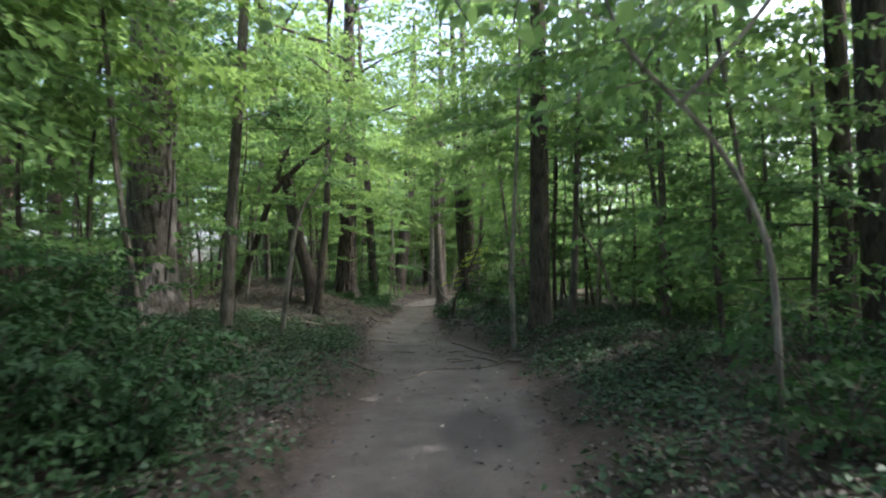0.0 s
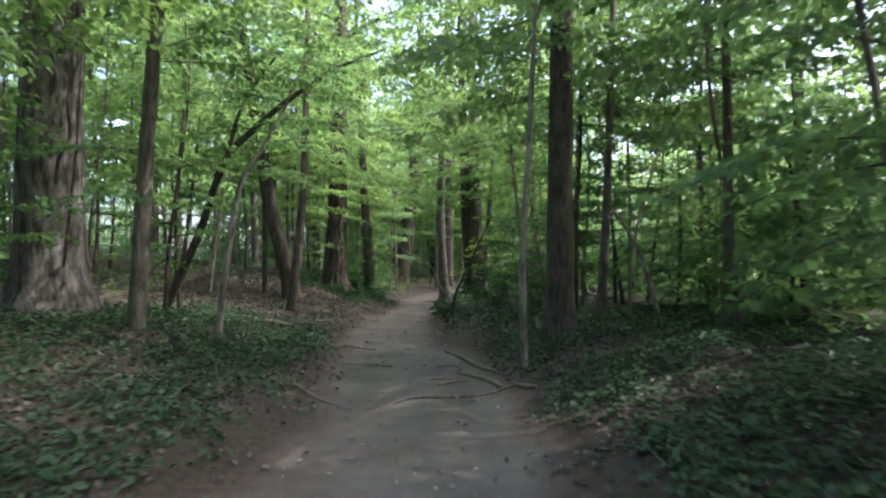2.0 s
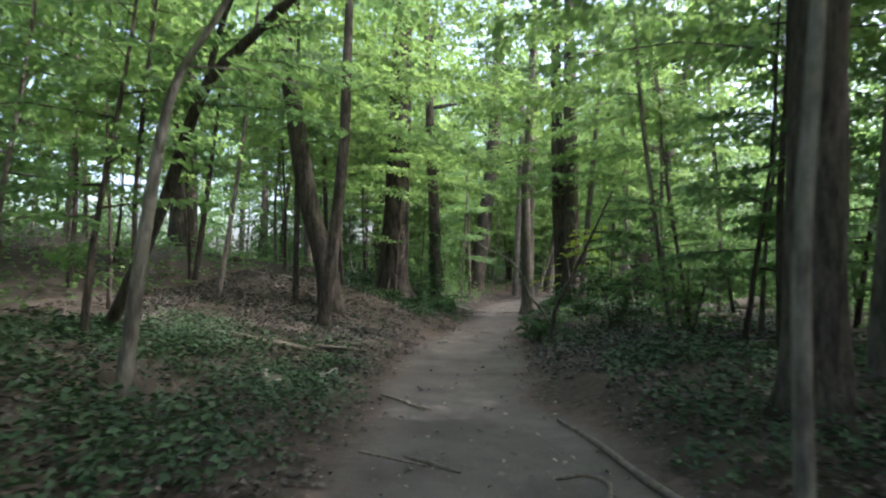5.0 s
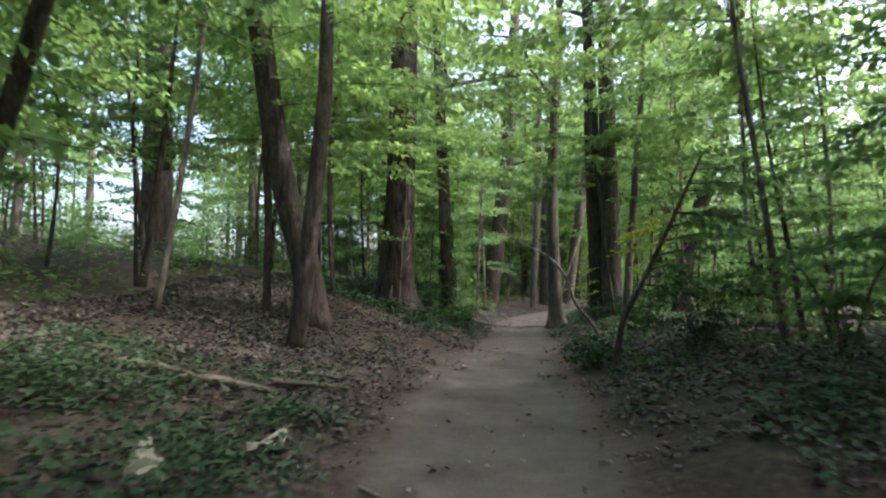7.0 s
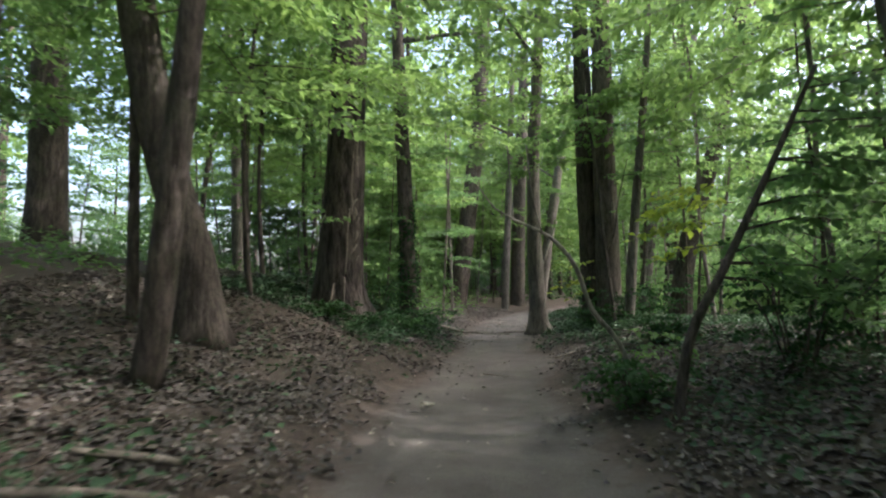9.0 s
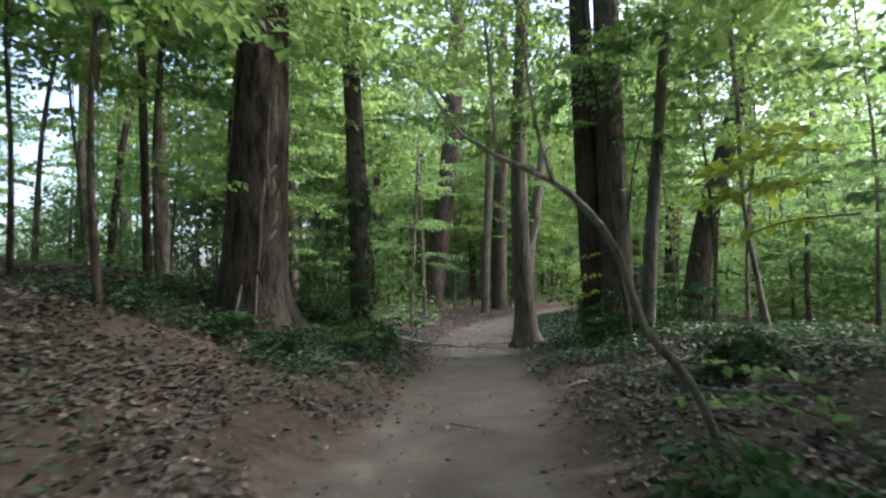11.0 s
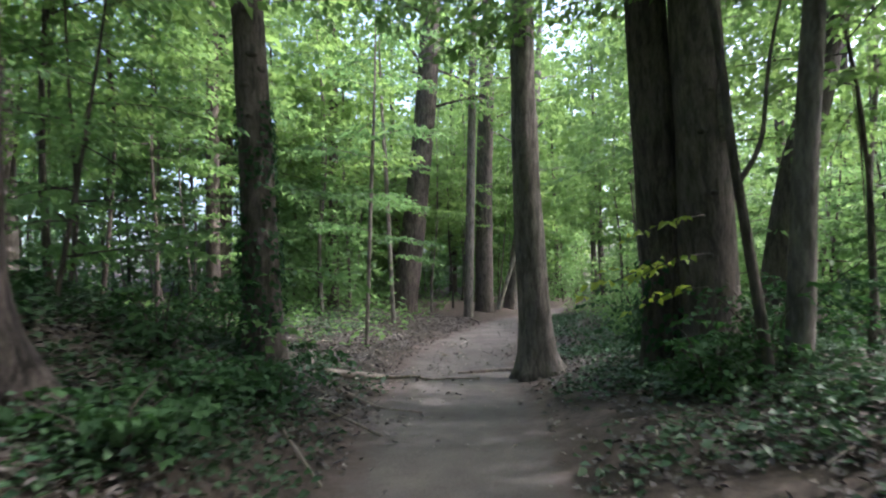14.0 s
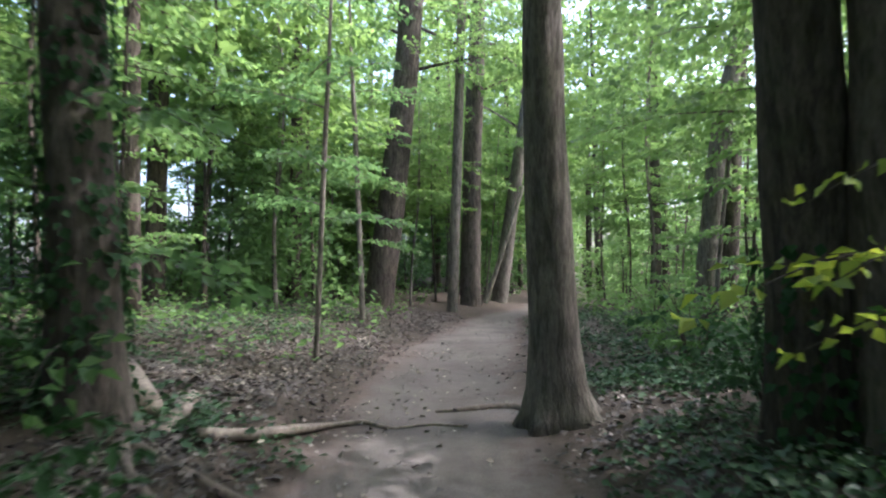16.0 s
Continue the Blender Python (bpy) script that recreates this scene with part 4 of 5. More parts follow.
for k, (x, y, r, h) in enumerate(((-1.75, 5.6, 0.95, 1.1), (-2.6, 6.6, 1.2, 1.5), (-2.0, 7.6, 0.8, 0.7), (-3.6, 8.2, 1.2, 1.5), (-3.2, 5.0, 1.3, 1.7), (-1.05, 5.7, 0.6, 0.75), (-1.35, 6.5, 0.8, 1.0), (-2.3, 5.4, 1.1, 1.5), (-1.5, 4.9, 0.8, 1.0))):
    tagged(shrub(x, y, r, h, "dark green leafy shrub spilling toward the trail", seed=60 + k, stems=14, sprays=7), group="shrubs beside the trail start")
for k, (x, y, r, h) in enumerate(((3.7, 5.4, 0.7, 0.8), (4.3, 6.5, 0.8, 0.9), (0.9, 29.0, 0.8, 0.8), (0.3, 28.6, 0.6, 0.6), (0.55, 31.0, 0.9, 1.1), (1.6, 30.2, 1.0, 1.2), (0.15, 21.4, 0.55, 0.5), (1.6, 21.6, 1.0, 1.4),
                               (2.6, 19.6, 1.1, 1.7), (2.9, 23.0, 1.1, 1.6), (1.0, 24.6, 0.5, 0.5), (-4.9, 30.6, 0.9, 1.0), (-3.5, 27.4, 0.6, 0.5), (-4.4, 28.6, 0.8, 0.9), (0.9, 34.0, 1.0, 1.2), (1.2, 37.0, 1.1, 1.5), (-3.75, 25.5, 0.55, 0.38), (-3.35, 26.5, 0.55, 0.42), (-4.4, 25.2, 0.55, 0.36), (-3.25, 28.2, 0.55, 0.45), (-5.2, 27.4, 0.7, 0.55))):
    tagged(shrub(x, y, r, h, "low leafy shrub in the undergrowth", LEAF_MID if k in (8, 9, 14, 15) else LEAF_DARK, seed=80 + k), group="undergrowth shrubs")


# ---- logs, sticks, roots ----
def lying(name, pts, mat, label, category, sides=9, lift=0.5, rough=0.15, group=""):
    """A stick, log or root along ground points (x, y, radius, height over its bed)."""
    line = [(x, y, ground_z(x, y) + r * (0.15 if name == "root" else lift) + h, r) for x, y, r, h in pts]
    bx, by, bz, _ = line[0]
    me = mesh_of(name, *tube([(x - bx, y - by, z - bz, r) for x, y, z, r in line], sides, 0.06, rough, seed=bx), True)
    me.materials.append(mat)
    ob = new(name, me)
    ob.location = (bx, by, bz)
    return tagged(ob, label, category, group)


lying("log", [(-4.6, 17.6, 0.03, 0.03), (-4.3, 17.62, 0.062, 0.03), (-3.95, 17.7, 0.058, 0.02), (-3.65, 17.72, 0.035, 0.02)], WOOD_LOG, "grey rotting log lying in leaf litter", "log", 14, rough=0.5)
lying("log", [(-3.85, 17.6, 0.03, 0.03), (-3.6, 17.72, 0.056, 0.03), (-3.3, 17.82, 0.05, 0.02), (-3.05, 17.9, 0.024, 0.02)], WOOD_LOG, "grey rotting log lying in leaf litter", "log", 14, rough=0.5)
lying("branch", [(-4.9, 17.3, 0.02, 0), (-4.4, 17.25, 0.03, 0), (-3.9, 17.3, 0.02, 0)], WOOD_LOG, "half-buried grey branch in leaf litter", "branch", rough=0.3)
lying("branch", [(-3.1, 18.1, 0.03, 0.06), (-2.8, 18.25, 0.03, 0.06), (-2.4, 18.4, 0.022, 0.05)], WOOD_DEAD, "pale fallen branch among dry leaves", "branch")
lying("branch", [(-3.3, 18.75, 0.024, 0.03), (-2.9, 18.82, 0.028, 0.04), (-2.65, 18.86, 0.022, 0.03)], WOOD_DEAD, "pale fallen branch among dry leaves", "branch")
lying("log", [(1.8, 22.9, 0.1, 0), (2.8, 23.0, 0.11, 0), (4.2, 23.1, 0.1, 0)], WOOD_DARK, "dark mossy fallen log", "log", 14)
lying("log", [(0.3, 26.0, 0.035, 0), (0.8, 25.95, 0.045, 0.02), (1.6, 25.85, 0.05, 0.03)], WOOD_DEAD, "pale weathered fallen limb", "log", 12)
lying("log", [(0.5, 25.15, 0.06, 0), (0.9, 24.9, 0.08, 0), (1.5, 24.6, 0.09, 0)], WOOD_DARK, "dark mossy log beside the trail", "log", 14)
lying("branch", [(-0.55, 25.86, 0.02, 0), (-0.2, 25.95, 0.022, 0.01), (0.1, 26.0, 0.015, 0)], WOOD_DEAD, "short pale stick on the leaf litter", "branch")
lying("branch", [(-3.44, 30.28, 0.045, 0.02), (-3.22, 30.58, 0.044, 0.03), (-3.05, 31.1, 0.04, 0.03), (-2.9, 31.65, 0.026, 0.01), (-2.68, 31.8, 0.02, 0.02), (-2.4, 31.75, 0.017, 0), (-2.1, 31.95, 0.016, 0), (-1.75, 31.95, 0.012, 0)], WOOD_DEAD, "crooked fallen bough lying beside the trail", "branch", 12)
lying("root", [(-3.75, 29.95, 0.045, 0), (-3.3, 29.4, 0.03, 0), (-2.8, 29.3, 0.015, -0.01)], ROOT_WOOD, "surface root of a grey tree", "root")
lying("root", [(-3.75, 30.0, 0.045, 0), (-3.3, 29.75, 0.032, 0), (-2.7, 29.75, 0.022, 0), (-2.2, 29.6, 0.01, 0)], ROOT_WOOD, "surface root of a grey tree", "root")
lying("branch", [(-3.65, 30.2, 0.05, 0), (-3.8, 30.9, 0.06, 0.08)], WOOD_DEAD, "broken stub of grey wood", "branch")
lying("log", [(-4.45, 31.1, 0.1, 0.02), (-3.95, 30.55, 0.1, 0.02)], WOOD_DEAD, "pale split log end behind a trunk", "log", 12)
for pts in (((0.2, 10.5, 0.02, 0), (0.62, 11.45, 0.04, 0), (1.0, 11.62, 0.05, 0.01), (1.5, 11.8, 0.035, 0), (2.0, 12.4, 0.02, 0)),
            ((-0.95, 11.9, 0.03, 0), (-0.4, 11.4, 0.045, 0), (0.1, 10.95, 0.02, -0.01)),
            ((0.68, 15.54, 0.030, 0.01), (1.05, 14.74, 0.050, 0.01), (1.33, 13.91, 0.060, 0.01), (1.57, 13.34, 0.050, 0.01), (1.75, 12.97, 0.020, 0.01)),
            ((0.71, 13.81, 0.012, 0.01), (0.92, 13.95, 0.030, 0.01), (1.08, 13.78, 0.035, 0.01), (1.08, 13.33, 0.035, 0.01), (1.33, 13.01, 0.045, 0.01), (1.57, 12.65, 0.050, 0.01), (1.75, 12.14, 0.060, 0.01)),
            ((0.76, 12.73, 0.015, 0.01), (0.88, 12.82, 0.030, 0.01), (1.06, 12.82, 0.012, 0.01)),
            ((0.89, 12.35, 0.020, 0.01), (1.06, 12.57, 0.035, 0.01), (1.27, 12.67, 0.015, 0.01)),
            ((1.87, 12.42, 0.030, 0.01), (2.01, 12.00, 0.060, 0.01), (2.13, 11.78, 0.050, 0.01)),
            ((-0.48, 14.01, 0.010, 0.01), (-0.26, 13.89, 0.035, 0.01), (0.04, 13.73, 0.012, 0.01)),
            ((1.76, 12.81, 0.012, 0.01), (1.89, 12.96, 0.014, 0.01), (2.02, 13.13, 0.008, 0.01)),
            ((-1.3, 11.9, 0.03, 0), (-0.95, 11.6, 0.045, 0), (-0.7, 11.3, 0.02, -0.01))):
    lying("root", [(x, y, 0.62 * r, h) for x, y, r, h in pts], ROOT_WOOD, "bare worn tree root crossing the dirt trail", "root", group="roots on the trail")
lying("root", [(-1.05, 32.1, 0.06, 0.02), (-1.35, 32.75, 0.045, 0), (-2.1, 32.5, 0.02, 0)], ROOT_WOOD, "root running from a tree's foot onto the trail", "root")
for pts in (((-1.37, 16.1, 0.013, 0.01), (-1.0, 15.85, 0.016, 0.01), (-0.64, 15.6, 0.01, 0.01)), ((-0.85, 14.0, 0.01, 0), (-0.24, 13.83, 0.012, 0)),
            ((-0.95, 15.8, 0.012, 0.01), (-0.71, 15.57, 0.012, 0.01)), ((-1.6, 24.5, 0.009, 0), (-1.2, 24.2, 0.008, 0)),
            ((-3.87, 24.72, 0.015, 0.02), (-4.1, 25.3, 0.018, 0.03)), ((-2.5, 27.3, 0.012, 0.01), (-3.0, 27.9, 0.015, 0.02)),
            ((-2.4, 28.6, 0.012, 0.0), (-2.9, 28.9, 0.014, 0.02), (-3.4, 28.7, 0.01, 0.02)), ((0.3, 26.9, 0.012, 0.02), (0.9, 27.3, 0.014, 0.02))):
    lying("twig", pts, WOOD_DEAD, "dead twig lying on the ground", "twig", 6, group="twigs")


def broken_wood(x, y, size, turn):
    bm = bmesh.new()
    rr = random.Random(int(x * 100))
    for k in range(3):
        m = Matrix.Translation((0.05 * k * size - 0.03, 0.12 * size * k, 0.035 * size)) @ Euler((rr.uniform(-0.3, 0.3), rr.uniform(-0.2, 0.2), 1.3 + rr.uniform(-0.4, 0.4))).to_matrix().to_4x4()
        bmesh.ops.create_cone(bm, segments=7, radius1=0.06 * size, radius2=0.03 * size, depth=0.4 * size * rr.uniform(0.7, 1.2), cap_ends=True, matrix=m @ Matrix.Rotation(radians(90), 4, "Y") @ Matrix.Diagonal((0.7, 1.2, 1, 1)))
    for v in bm.verts:
        v.co += Vector((rr.uniform(-1, 1), rr.uniform(-1, 1), rr.uniform(-1, 1))) * 0.012
    me = bpy.data.meshes.new("broken_wood")
    bm.to_mesh(me)
    bm.free()
    me.materials.append(WOOD_BLEACHED)
    ob = new("broken_wood", me)
    ob.matrix_basis = pose(x, y, ground_z(x, y) + 0.01, 0, 0, turn)
    return tagged(ob, "pale splintered piece of rotten wood", "wood", "broken wood")


broken_wood(-2.15, 16.3, 1.0, 20)
broken_wood(-2.35, 15.5, 1.3, 70)
broken_wood(-1.9, 21.9, 0.4, 10)


# ---- ground cover ----
def cover(name, label, category, mat, patches, per_m2, leaf, rise, flat, seed, ratio=0.7, fold=0.15):
    """Leaves strewn or growing over patches (x0, x1, y0, y1, density), thinned where the trail is trodden."""
    rng = np.random.default_rng(seed)
    base, way, up, length = [], [], [], []
    for x0, x1, y0, y1, k, onto in patches:
        for _ in range(int((x1 - x0) * (y1 - y0) * per_m2 * k)):
            x, y = rng.uniform(x0, x1), rng.uniform(y0, y1)
            c, w = between(TRAIL, y)
            d = abs(x - c) - w
            thick = noise.noise((x * 0.8, y * 0.8, seed * 3.0)) + 0.55 * noise.noise((x * 2.6, y * 2.6, seed * 5.0))
            if rng.random() > onto + (1 - onto) * ramp(*((-0.3, 0.6) if mat == LEAF_DRY else (-0.15, 0.9)), d + 0.5 * thick) or rng.random() > (0.8 if mat == LEAF_DRY else 0.55) + 1.3 * thick:
                continue
            a = rng.uniform(0, 6.283)
            base.append((x, y, ground_z(x, y) + 0.015 + rise * rng.random() ** 1.5))
            way.append((math.cos(a), math.sin(a), rng.normal(0.05, 0.25)))
            up.append((rng.normal(0, flat), rng.normal(0, flat), 1))
            length.append(leaf * rng.uniform(0.55, 1.3))
    me = leaves_mesh(name, base, way, up, length, np.array(length) * ratio, mat, fold)
    return tagged(new(name, me), label, category, kind="stuff")


cover("ground_ivy", "low green ivy and seedlings covering the forest floor", "ivy", LEAF_IVY,
      ((-6.5, 0.4, 3, 17.5, 1.0, 0.0), (1.2, 7.5, 4, 18, 1.0, 0.0), (-6.0, -1.5, 16, 18.5, 0.6, 0.0), (0.0, 5, 18, 27, 0.35, 0.0), (-0.9, 4.0, 27, 34, 1.2, 0.0), (-6.5, -2.2, 24.6, 31, 1.5, 0.0), (-9, -5.0, 33, 44, 0.35, 0.0), (-0.8, 4, 34, 44, 0.6, 0.0), (-7, -2, 18, 26, 0.12, 0.0)),
      620, 0.075, 0.16, 0.55, 3)
cover("leaf_litter", "brown dry fallen leaves strewn over the ground", "leaf litter", LEAF_DRY,
      ((-8, -1.8, 17, 31, 1.0, 0.03), (-0.8, 5, 17, 28, 0.9, 0.03), (-6, 0.6, 3, 17, 0.4, 0.05), (1.2, 7, 3, 17, 0.5, 0.05), (-8, -1.2, 31, 46, 0.6, 0.015), (-1.2, 5, 28, 46, 0.4, 0.05)),
      620, 0.066, 0.03, 0.4, 4)
cover("trail_leaves", "bleached fallen leaves lying singly on the trail", "leaf litter", LEAF_PALE, ((-3.5, 2.6, 4, 38, 0.02, 0.7), (-5.5, -2.2, 29, 39, 0.16, 0.5)), 620, 0.06, 0.01, 0.3, 8)


# ---- leafy twigs, climbing ivy and small fallen things ----
def leafy_branch(start, azimuth, length, leafmat, label, leaf=0.12, rise=0.1, seed=1, gap=0.16):
    """A single leafy branch that reaches in from a trunk or shrub."""
    rng = np.random.default_rng(seed)
    store = ([], [], [], [])
    top = tagged(new("leafy_branch"), label, "branch", "leafy branches over the trail")
    top.location = start
    b = spray(rng, store, (0, 0, 0), azimuth, length, rise, leaf, droop=0.3, gap=gap, per=0.07)
    part("twig", mesh_of("twig", *tube([(*b[0], 0.009), (*b[len(b) // 2], 0.006), (*b[-1], 0.002)], 5, 0.15, 0.0), True), BARK_DARK, top)
    part("leaves", crown_from("leaves", store, leafmat), None, top)
    return top


for k, (p, az, ln) in enumerate((((1.7, 24.2, 2.1), 3.3, 1.2), ((1.9, 24.4, 2.4), 3.5, 1.3), ((1.8, 24.0, 1.8), 3.0, 0.9), ((1.6, 24.6, 2.6), 3.9, 1.0))):
    leafy_branch(p, az, ln, LEAF_YELLOW, "yellow-green leaves on a thin branch, sunlight put into their colour", 0.13, seed=200 + k)
for k, (p, az, ln) in enumerate((((0.45, 29.35, 1.45), 3.3, 1.05), ((0.5, 29.2, 1.85), 3.5, 0.8), ((0.5, 29.1, 1.5), 3.4, 0.7), ((0.5, 29.2, 1.2), 3.2, 0.7))):
    leafy_branch(p, az, ln, LEAF_YELLOW, "yellow-green leaves on a thin branch, sunlight put into their colour", 0.1, 0.0, seed=210 + k, gap=0.3)
for k, (p, az, ln) in enumerate((((0.1, 22.85, 0.75), 0.2, 0.9), ((0.2, 22.75, 0.6), -0.4, 0.8), ((0.15, 22.9, 0.5), 0.9, 0.8))):
    leafy_branch(p, az, ln, LEAF_MID, "low leafy frond beside a shrub stem", 0.1, 0.05, seed=240 + k)
for k, (p, az, ln) in enumerate((((1.2, 4.35, 3.3), 4.2, 0.75), ((1.3, 4.5, 3.2), 5.2, 0.6), ((1.9, 4.7, 3.3), 4.5, 0.7))):
    leafy_branch(p, az, ln, LEAF_MID, "leafy twig hanging over the trail", 0.1, -0.7, seed=220 + k, gap=0.2)
for k, (p, az, ln) in enumerate((((-4.15, 30.0, 0.95), 5.2, 1.1), ((-4.1, 30.2, 1.5), 5.9, 1.3), ((-4.2, 30.0, 1.9), 4.4, 1.4), ((-4.1, 30.3, 2.4), 5.6, 1.4), ((-4.1, 30.0, 1.2), 3.9, 1.3))):
    leafy_branch(p, az, ln, LEAF_MID, "green leafy side branch of a trunk", 0.11, 0.1, seed=230 + k)


for k, (p, az, ln) in enumerate((((4.28, 8.65, 1.7), 3.7, 1.5), ((4.26, 8.64, 2.0), 4.3, 1.7), ((4.25, 8.62, 2.3), 3.4, 1.6), ((4.25, 8.62, 1.4), 4.9, 1.5), ((4.25, 8.62, 2.5), 5.2, 1.7))):
    leafy_branch(p, az, ln, LEAF_MID, "broad leafy spray of a young tree beside the trail", 0.11, 0.05, seed=250 + k)
for k, (p, az, ln) in enumerate((((-5.0, 13.0, 2.1), 5.0, 1.9), ((-5.1, 12.95, 2.5), 4.5, 1.9), ((-3.5, 12.75, 2.6), 4.8, 1.8), ((-3.5, 12.75, 3.3), 4.1, 1.8), ((-5.6, 12.9, 1.9), 4.2, 1.8))):
    leafy_branch(p, az, ln, LEAF_MID, "leafy spray growing from a trunk beside the trail", 0.11, 0.05, seed=260 + k)


def climbing_ivy(line, low, high, count, label, seed):
    rng = np.random.default_rng(seed)
    base, way, up, length = [], [], [], []
    for _ in range(count):
        z = low + (high - low) * rng.random() ** 1.4
        a = rng.uniform(0, 6.283)
        if noise.noise((math.cos(a) * 1.5, math.sin(a) * 1.5, z * 1.2 + seed)) < -0.12:
            continue
        x, y, _, r = on_line(line, z)
        base.append((x + math.cos(a) * (r + 0.015), y + math.sin(a) * (r + 0.015), z))
        way.append((math.cos(a) * 0.5 + rng.normal(0, 0.4), math.sin(a) * 0.5 + rng.normal(0, 0.4), -0.8))
        up.append((math.cos(a), math.sin(a), 0.5))
        length.append(rng.uniform(0.05, 0.1))
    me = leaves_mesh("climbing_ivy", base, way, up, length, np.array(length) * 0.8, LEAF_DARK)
    return tagged(new("climbing_ivy", me), label, "ivy", kind="stuff")


climbing_ivy([(-4.05, 30.1, 0.1, 0.33), (-4.08, 30.05, 1.11, 0.225), (-4.14, 29.95, 3.14, 0.19), (-4.22, 29.8, 5.34, 0.17)], 0.35, 3.4, 1500, "dark ivy climbing a grey trunk", 5)
climbing_ivy([(0.38, 30.19, 0.1, 0.36), (0.37, 30.15, 0.89, 0.27), (0.30, 30.06, 2.29, 0.25)], 0.3, 1.5, 500, "dark ivy at the foot of twin trunks", 6)


def fallen_leaf(x, y, mat, label, turn, size=0.11):
    me = leaves_mesh("fallen_leaf", [(0, 0, 0.012)], [(1, 0, 0.05)], [(0.1, 0, 1)], [size], [size * 0.75], mat)
    ob = new("fallen_leaf", me)
    ob.matrix_basis = pose(x, y, ground_z(x, y) + 0.012, 0, 0, turn)
    return tagged(ob, label, "leaf", "single fallen leaves")


fallen_leaf(-0.22, 24.75, LEAF_YELLOW, "yellow fallen leaf lying on the trail's edge", 30, 0.13)
fallen_leaf(-1.9, 21.85, LEAF_DRY, "curled brown leaf on the trail", 80, 0.14)
fallen_leaf(-2.0, 21.5, LEAF_DRY, "curled brown leaf on the trail", 10, 0.12)
lying("log", [(-9.9, 25.9, 0.13, 0.0), (-9.3, 25.85, 0.14, 0.0)], WOOD_DARK, "short dark log on the bank", "log", 12)
lying("log", [(5.2, 27.6, 0.16, 0.0), (6.2, 28.2, 0.2, 0.05), (7.4, 28.4, 0.18, 0.0)], WOOD_DARK, "dark rotten log in the undergrowth", "log", 12)
lying("log", [(3.0, 17.6, 0.1, 0.0), (4.6, 17.9, 0.12, 0.0), (6.5, 18.0, 0.1, 0.0)], WOOD_DARK, "dark rotten log in the undergrowth", "log", 12)


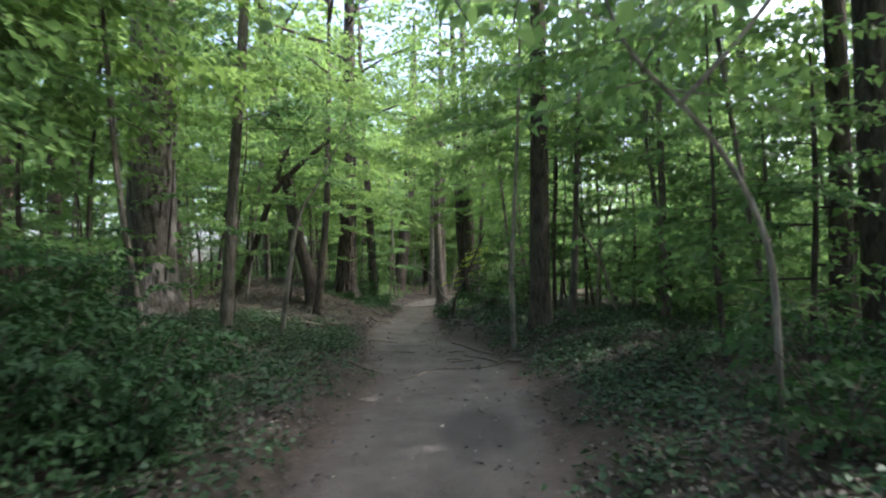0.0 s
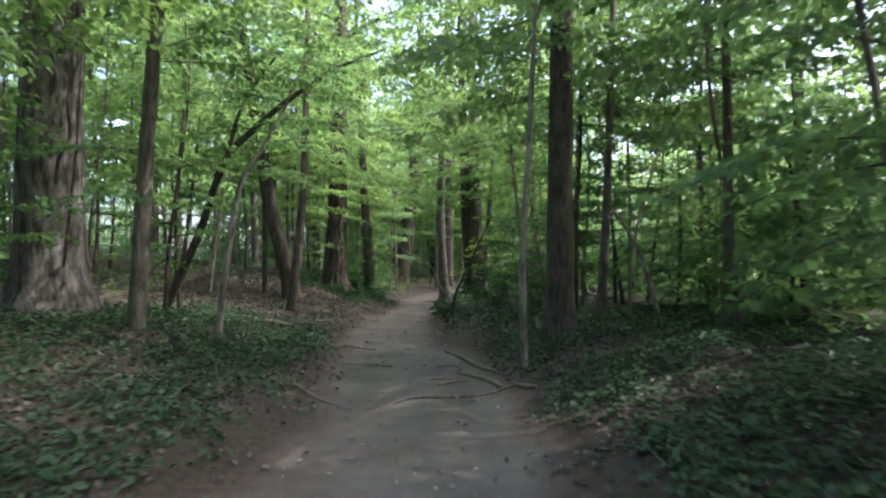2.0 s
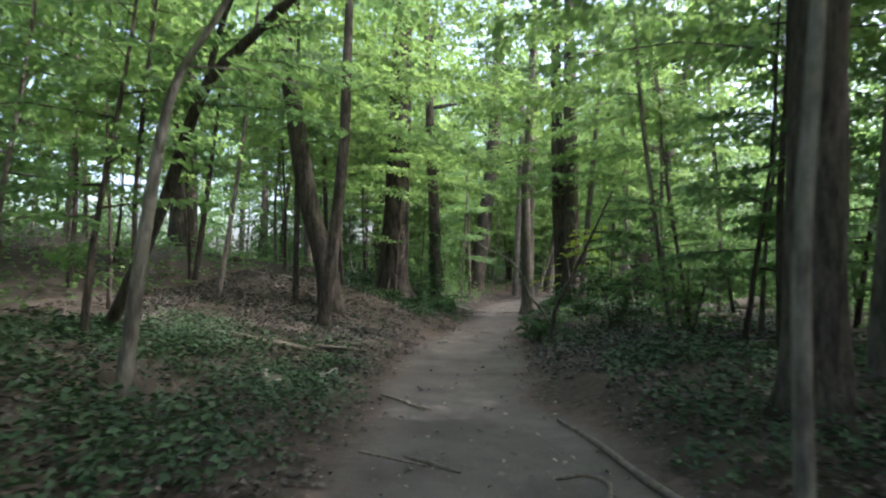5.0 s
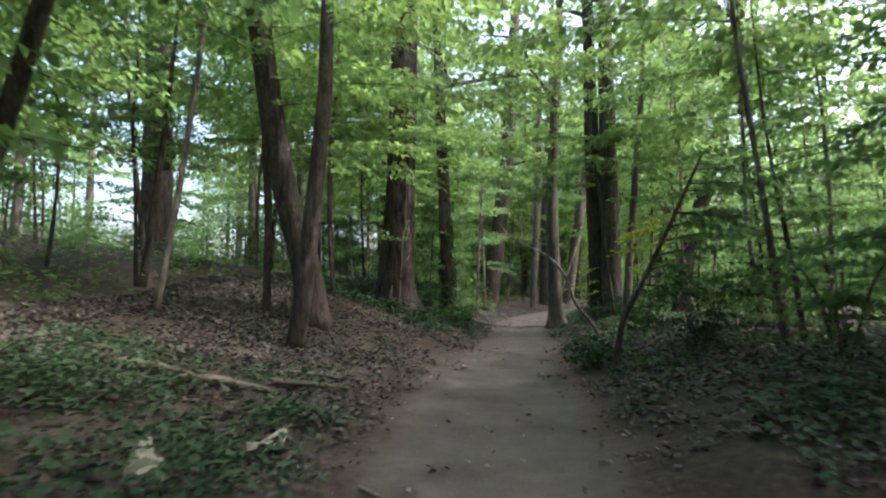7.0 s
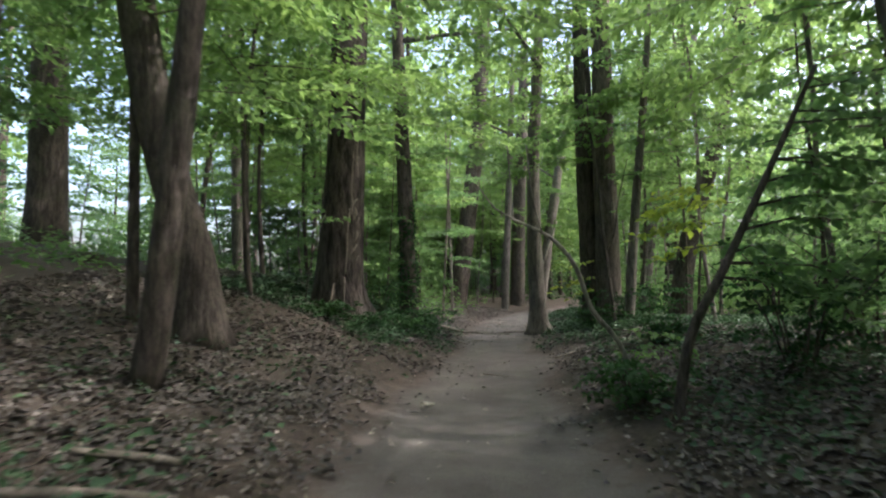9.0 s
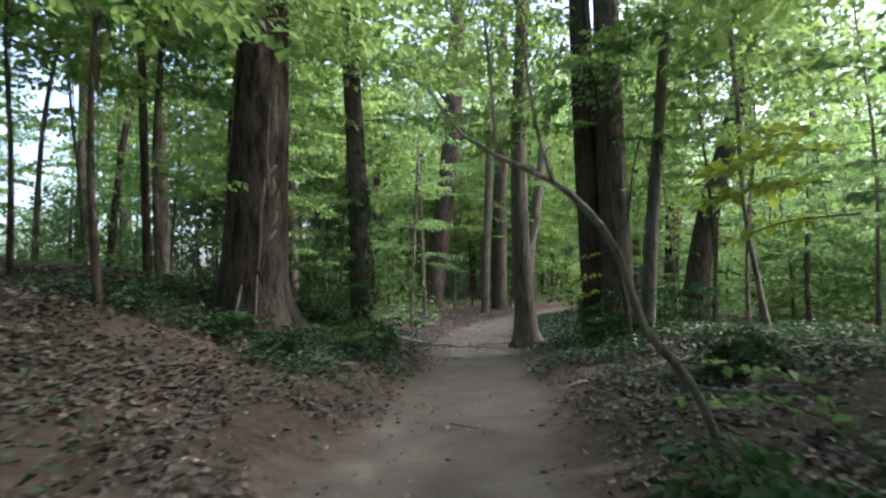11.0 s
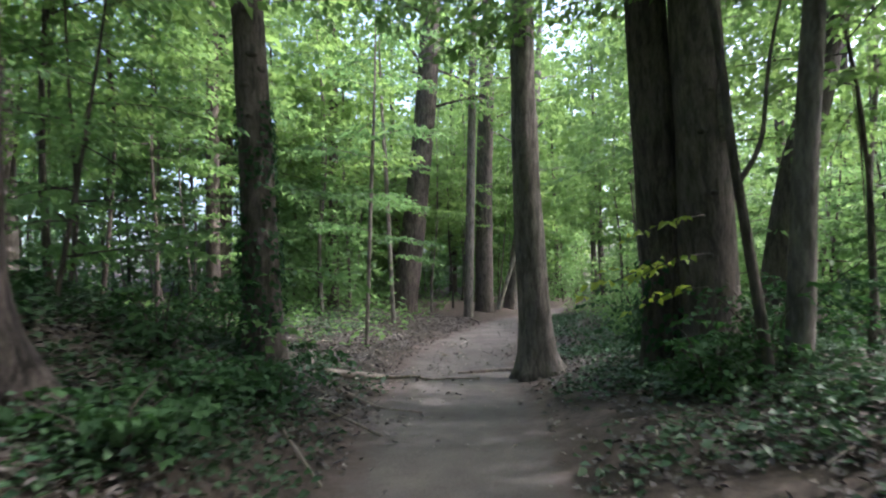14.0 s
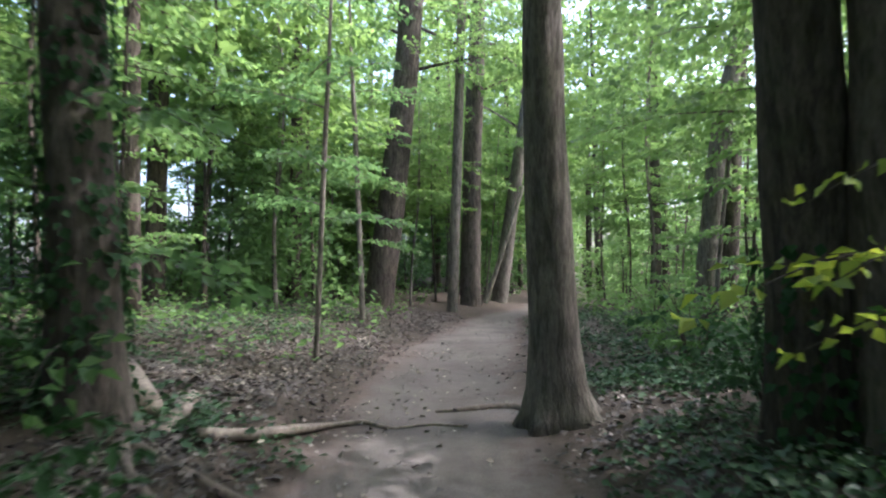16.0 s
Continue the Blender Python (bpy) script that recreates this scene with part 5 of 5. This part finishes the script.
# ---- boughs over the trail ----
OVER = (((-3.6, 20.25, 4.2), 0.2, 3.0), ((-3.55, 20.2, 5.0), -0.5, 3.2), ((-3.55, 20.2, 5.8), 0.7, 3.0), ((2.78, 14.68, 4.4), 2.9, 2.8), ((2.8, 14.65, 5.2), 3.6, 3.0), ((2.8, 14.6, 6.0), 2.4, 3.0),
        ((-4.4, 26.3, 4.3), -0.2, 3.2), ((-4.4, 26.25, 5.2), 0.4, 3.4), ((-4.4, 26.2, 4.8), -0.9, 3.2), ((-4.15, 29.95, 4.6), 0.0, 3.0), ((-4.2, 29.85, 5.4), -0.6, 3.2),
        ((0.66, 29.65, 4.2), 3.2, 2.6), ((0.62, 29.6, 5.0), 2.6, 2.8), ((0.2, 29.95, 5.6), 3.7, 2.8), ((-0.88, 31.9, 5.0), 4.0, 2.4), ((-0.8, 31.85, 5.8), 5.2, 2.4), ((-0.8, 31.85, 6.4), 3.0, 2.4),
        ((-3.3, 12.72, 4.6), 0.1, 2.8), ((-3.25, 12.7, 5.4), -0.5, 3.0), ((3.76, 15.52, 4.8), 3.4, 3.0), ((-5.4, 21.68, 4.9), 0.1, 3.2), ((-5.4, 21.65, 5.6), -0.4, 3.4), ((-5.1, 21.87, 3.6), 0.3, 2.6),
        ((2.16, 12.94, 4.4), 3.9, 2.2), ((2.2, 12.93, 5.0), 2.6, 2.4), ((5.21, 13.9, 6.0), 3.3, 3.0),
        ((-5.4, 13.35, 6.2), 0.05, 4.6), ((-5.35, 13.3, 7.2), 0.35, 5.0), ((2.8, 14.6, 7.0), 2.5, 4.0), ((2.8, 14.6, 7.8), 3.1, 4.2), ((2.8, 14.6, 6.6), 1.9, 4.0), ((-3.55, 20.2, 7.2), 0.4, 4.0),
        ((-5.45, 21.6, 7.0), 0.2, 5.0), ((-5.5, 21.55, 8.2), -0.1, 5.0), ((-4.35, 26.2, 7.4), 0.2, 4.6), ((-4.3, 26.15, 8.8), -0.2, 4.6), ((-4.3, 26.1, 10.2), 0.3, 4.8),
        ((-4.3, 45.5, 8.6), -0.6, 4.5), ((-4.2, 45.4, 10.2), -0.2, 4.8), ((-2.6, 46.3, 9.4), -0.8, 4.4), ((-2.2, 50.0, 9.0), -0.9, 4.6), ((-0.4, 54.3, 7.4), -1.4, 4.4),
        # Next three rows: boughs added overhead to shade the ground and the start.
        ((0.68, 29.65, 5.4), -1.2, 3.6), ((0.66, 29.6, 6.4), -0.6, 3.8), ((0.65, 29.6, 7.2), -1.7, 4.0), ((1.33, 28.5, 4.5), -1.0, 2.8), ((1.36, 28.45, 5.2), 0.2, 2.8), ((-4.4, 26.2, 5.6), -1.6, 4.0), ((-4.22, 29.8, 5.6), -1.8, 3.6), ((-4.22, 29.8, 6.2), 3.7, 4.0),
        ((2.8, 14.6, 8.2), -1.3, 4.8), ((-5.35, 13.3, 7.6), -0.7, 5.2), ((7.35, 11.5, 7.4), 3.9, 5.0),
        ((-4.4, 26.2, 6.2), 3.4, 4.4), ((-4.4, 26.2, 7.6), 2.4, 4.6), ((-4.4, 26.2, 7.0), 4.2, 4.6), ((-4.2, 29.8, 6.4), 3.3, 4.2), ((-4.2, 29.8, 7.4), 4.2, 4.4), ((-4.2, 29.8, 7.0), 2.3, 4.4),
        ((-4.2, 29.8, 7.2), 0.1, 4.2), ((-4.2, 29.8, 8.2), -0.2, 4.4), ((0.62, 29.6, 7.4), 2.5, 3.4), ((0.62, 29.6, 8.6), 3.2, 3.6), ((-0.75, 31.8, 7.6), 1.2, 3.4), ((-0.75, 31.8, 8.8), 2.4, 3.4))
for k, (p, az, ln) in enumerate(OVER):
    leafy_branch(p, az, ln, LEAF_HIGH, "broad leafy bough reaching out over the trail", 0.13, 0.08, seed=300 + k)

# ---- low undergrowth farther off ----
cover("undergrowth", "low green undergrowth between the trees", "undergrowth", LEAF_MID,
      ((-20, -7.5, 14, 36, 1.0, 0.0), (5.5, 15, 6, 44, 1.0, 0.0), (-14, -4, 34, 58, 0.8, 0.0), (-12, -6.5, 2, 14, 0.8, 0.0), (1.0, 8, 36, 60, 0.8, 0.0)),
      42, 0.14, 0.45, 0.6, 7)
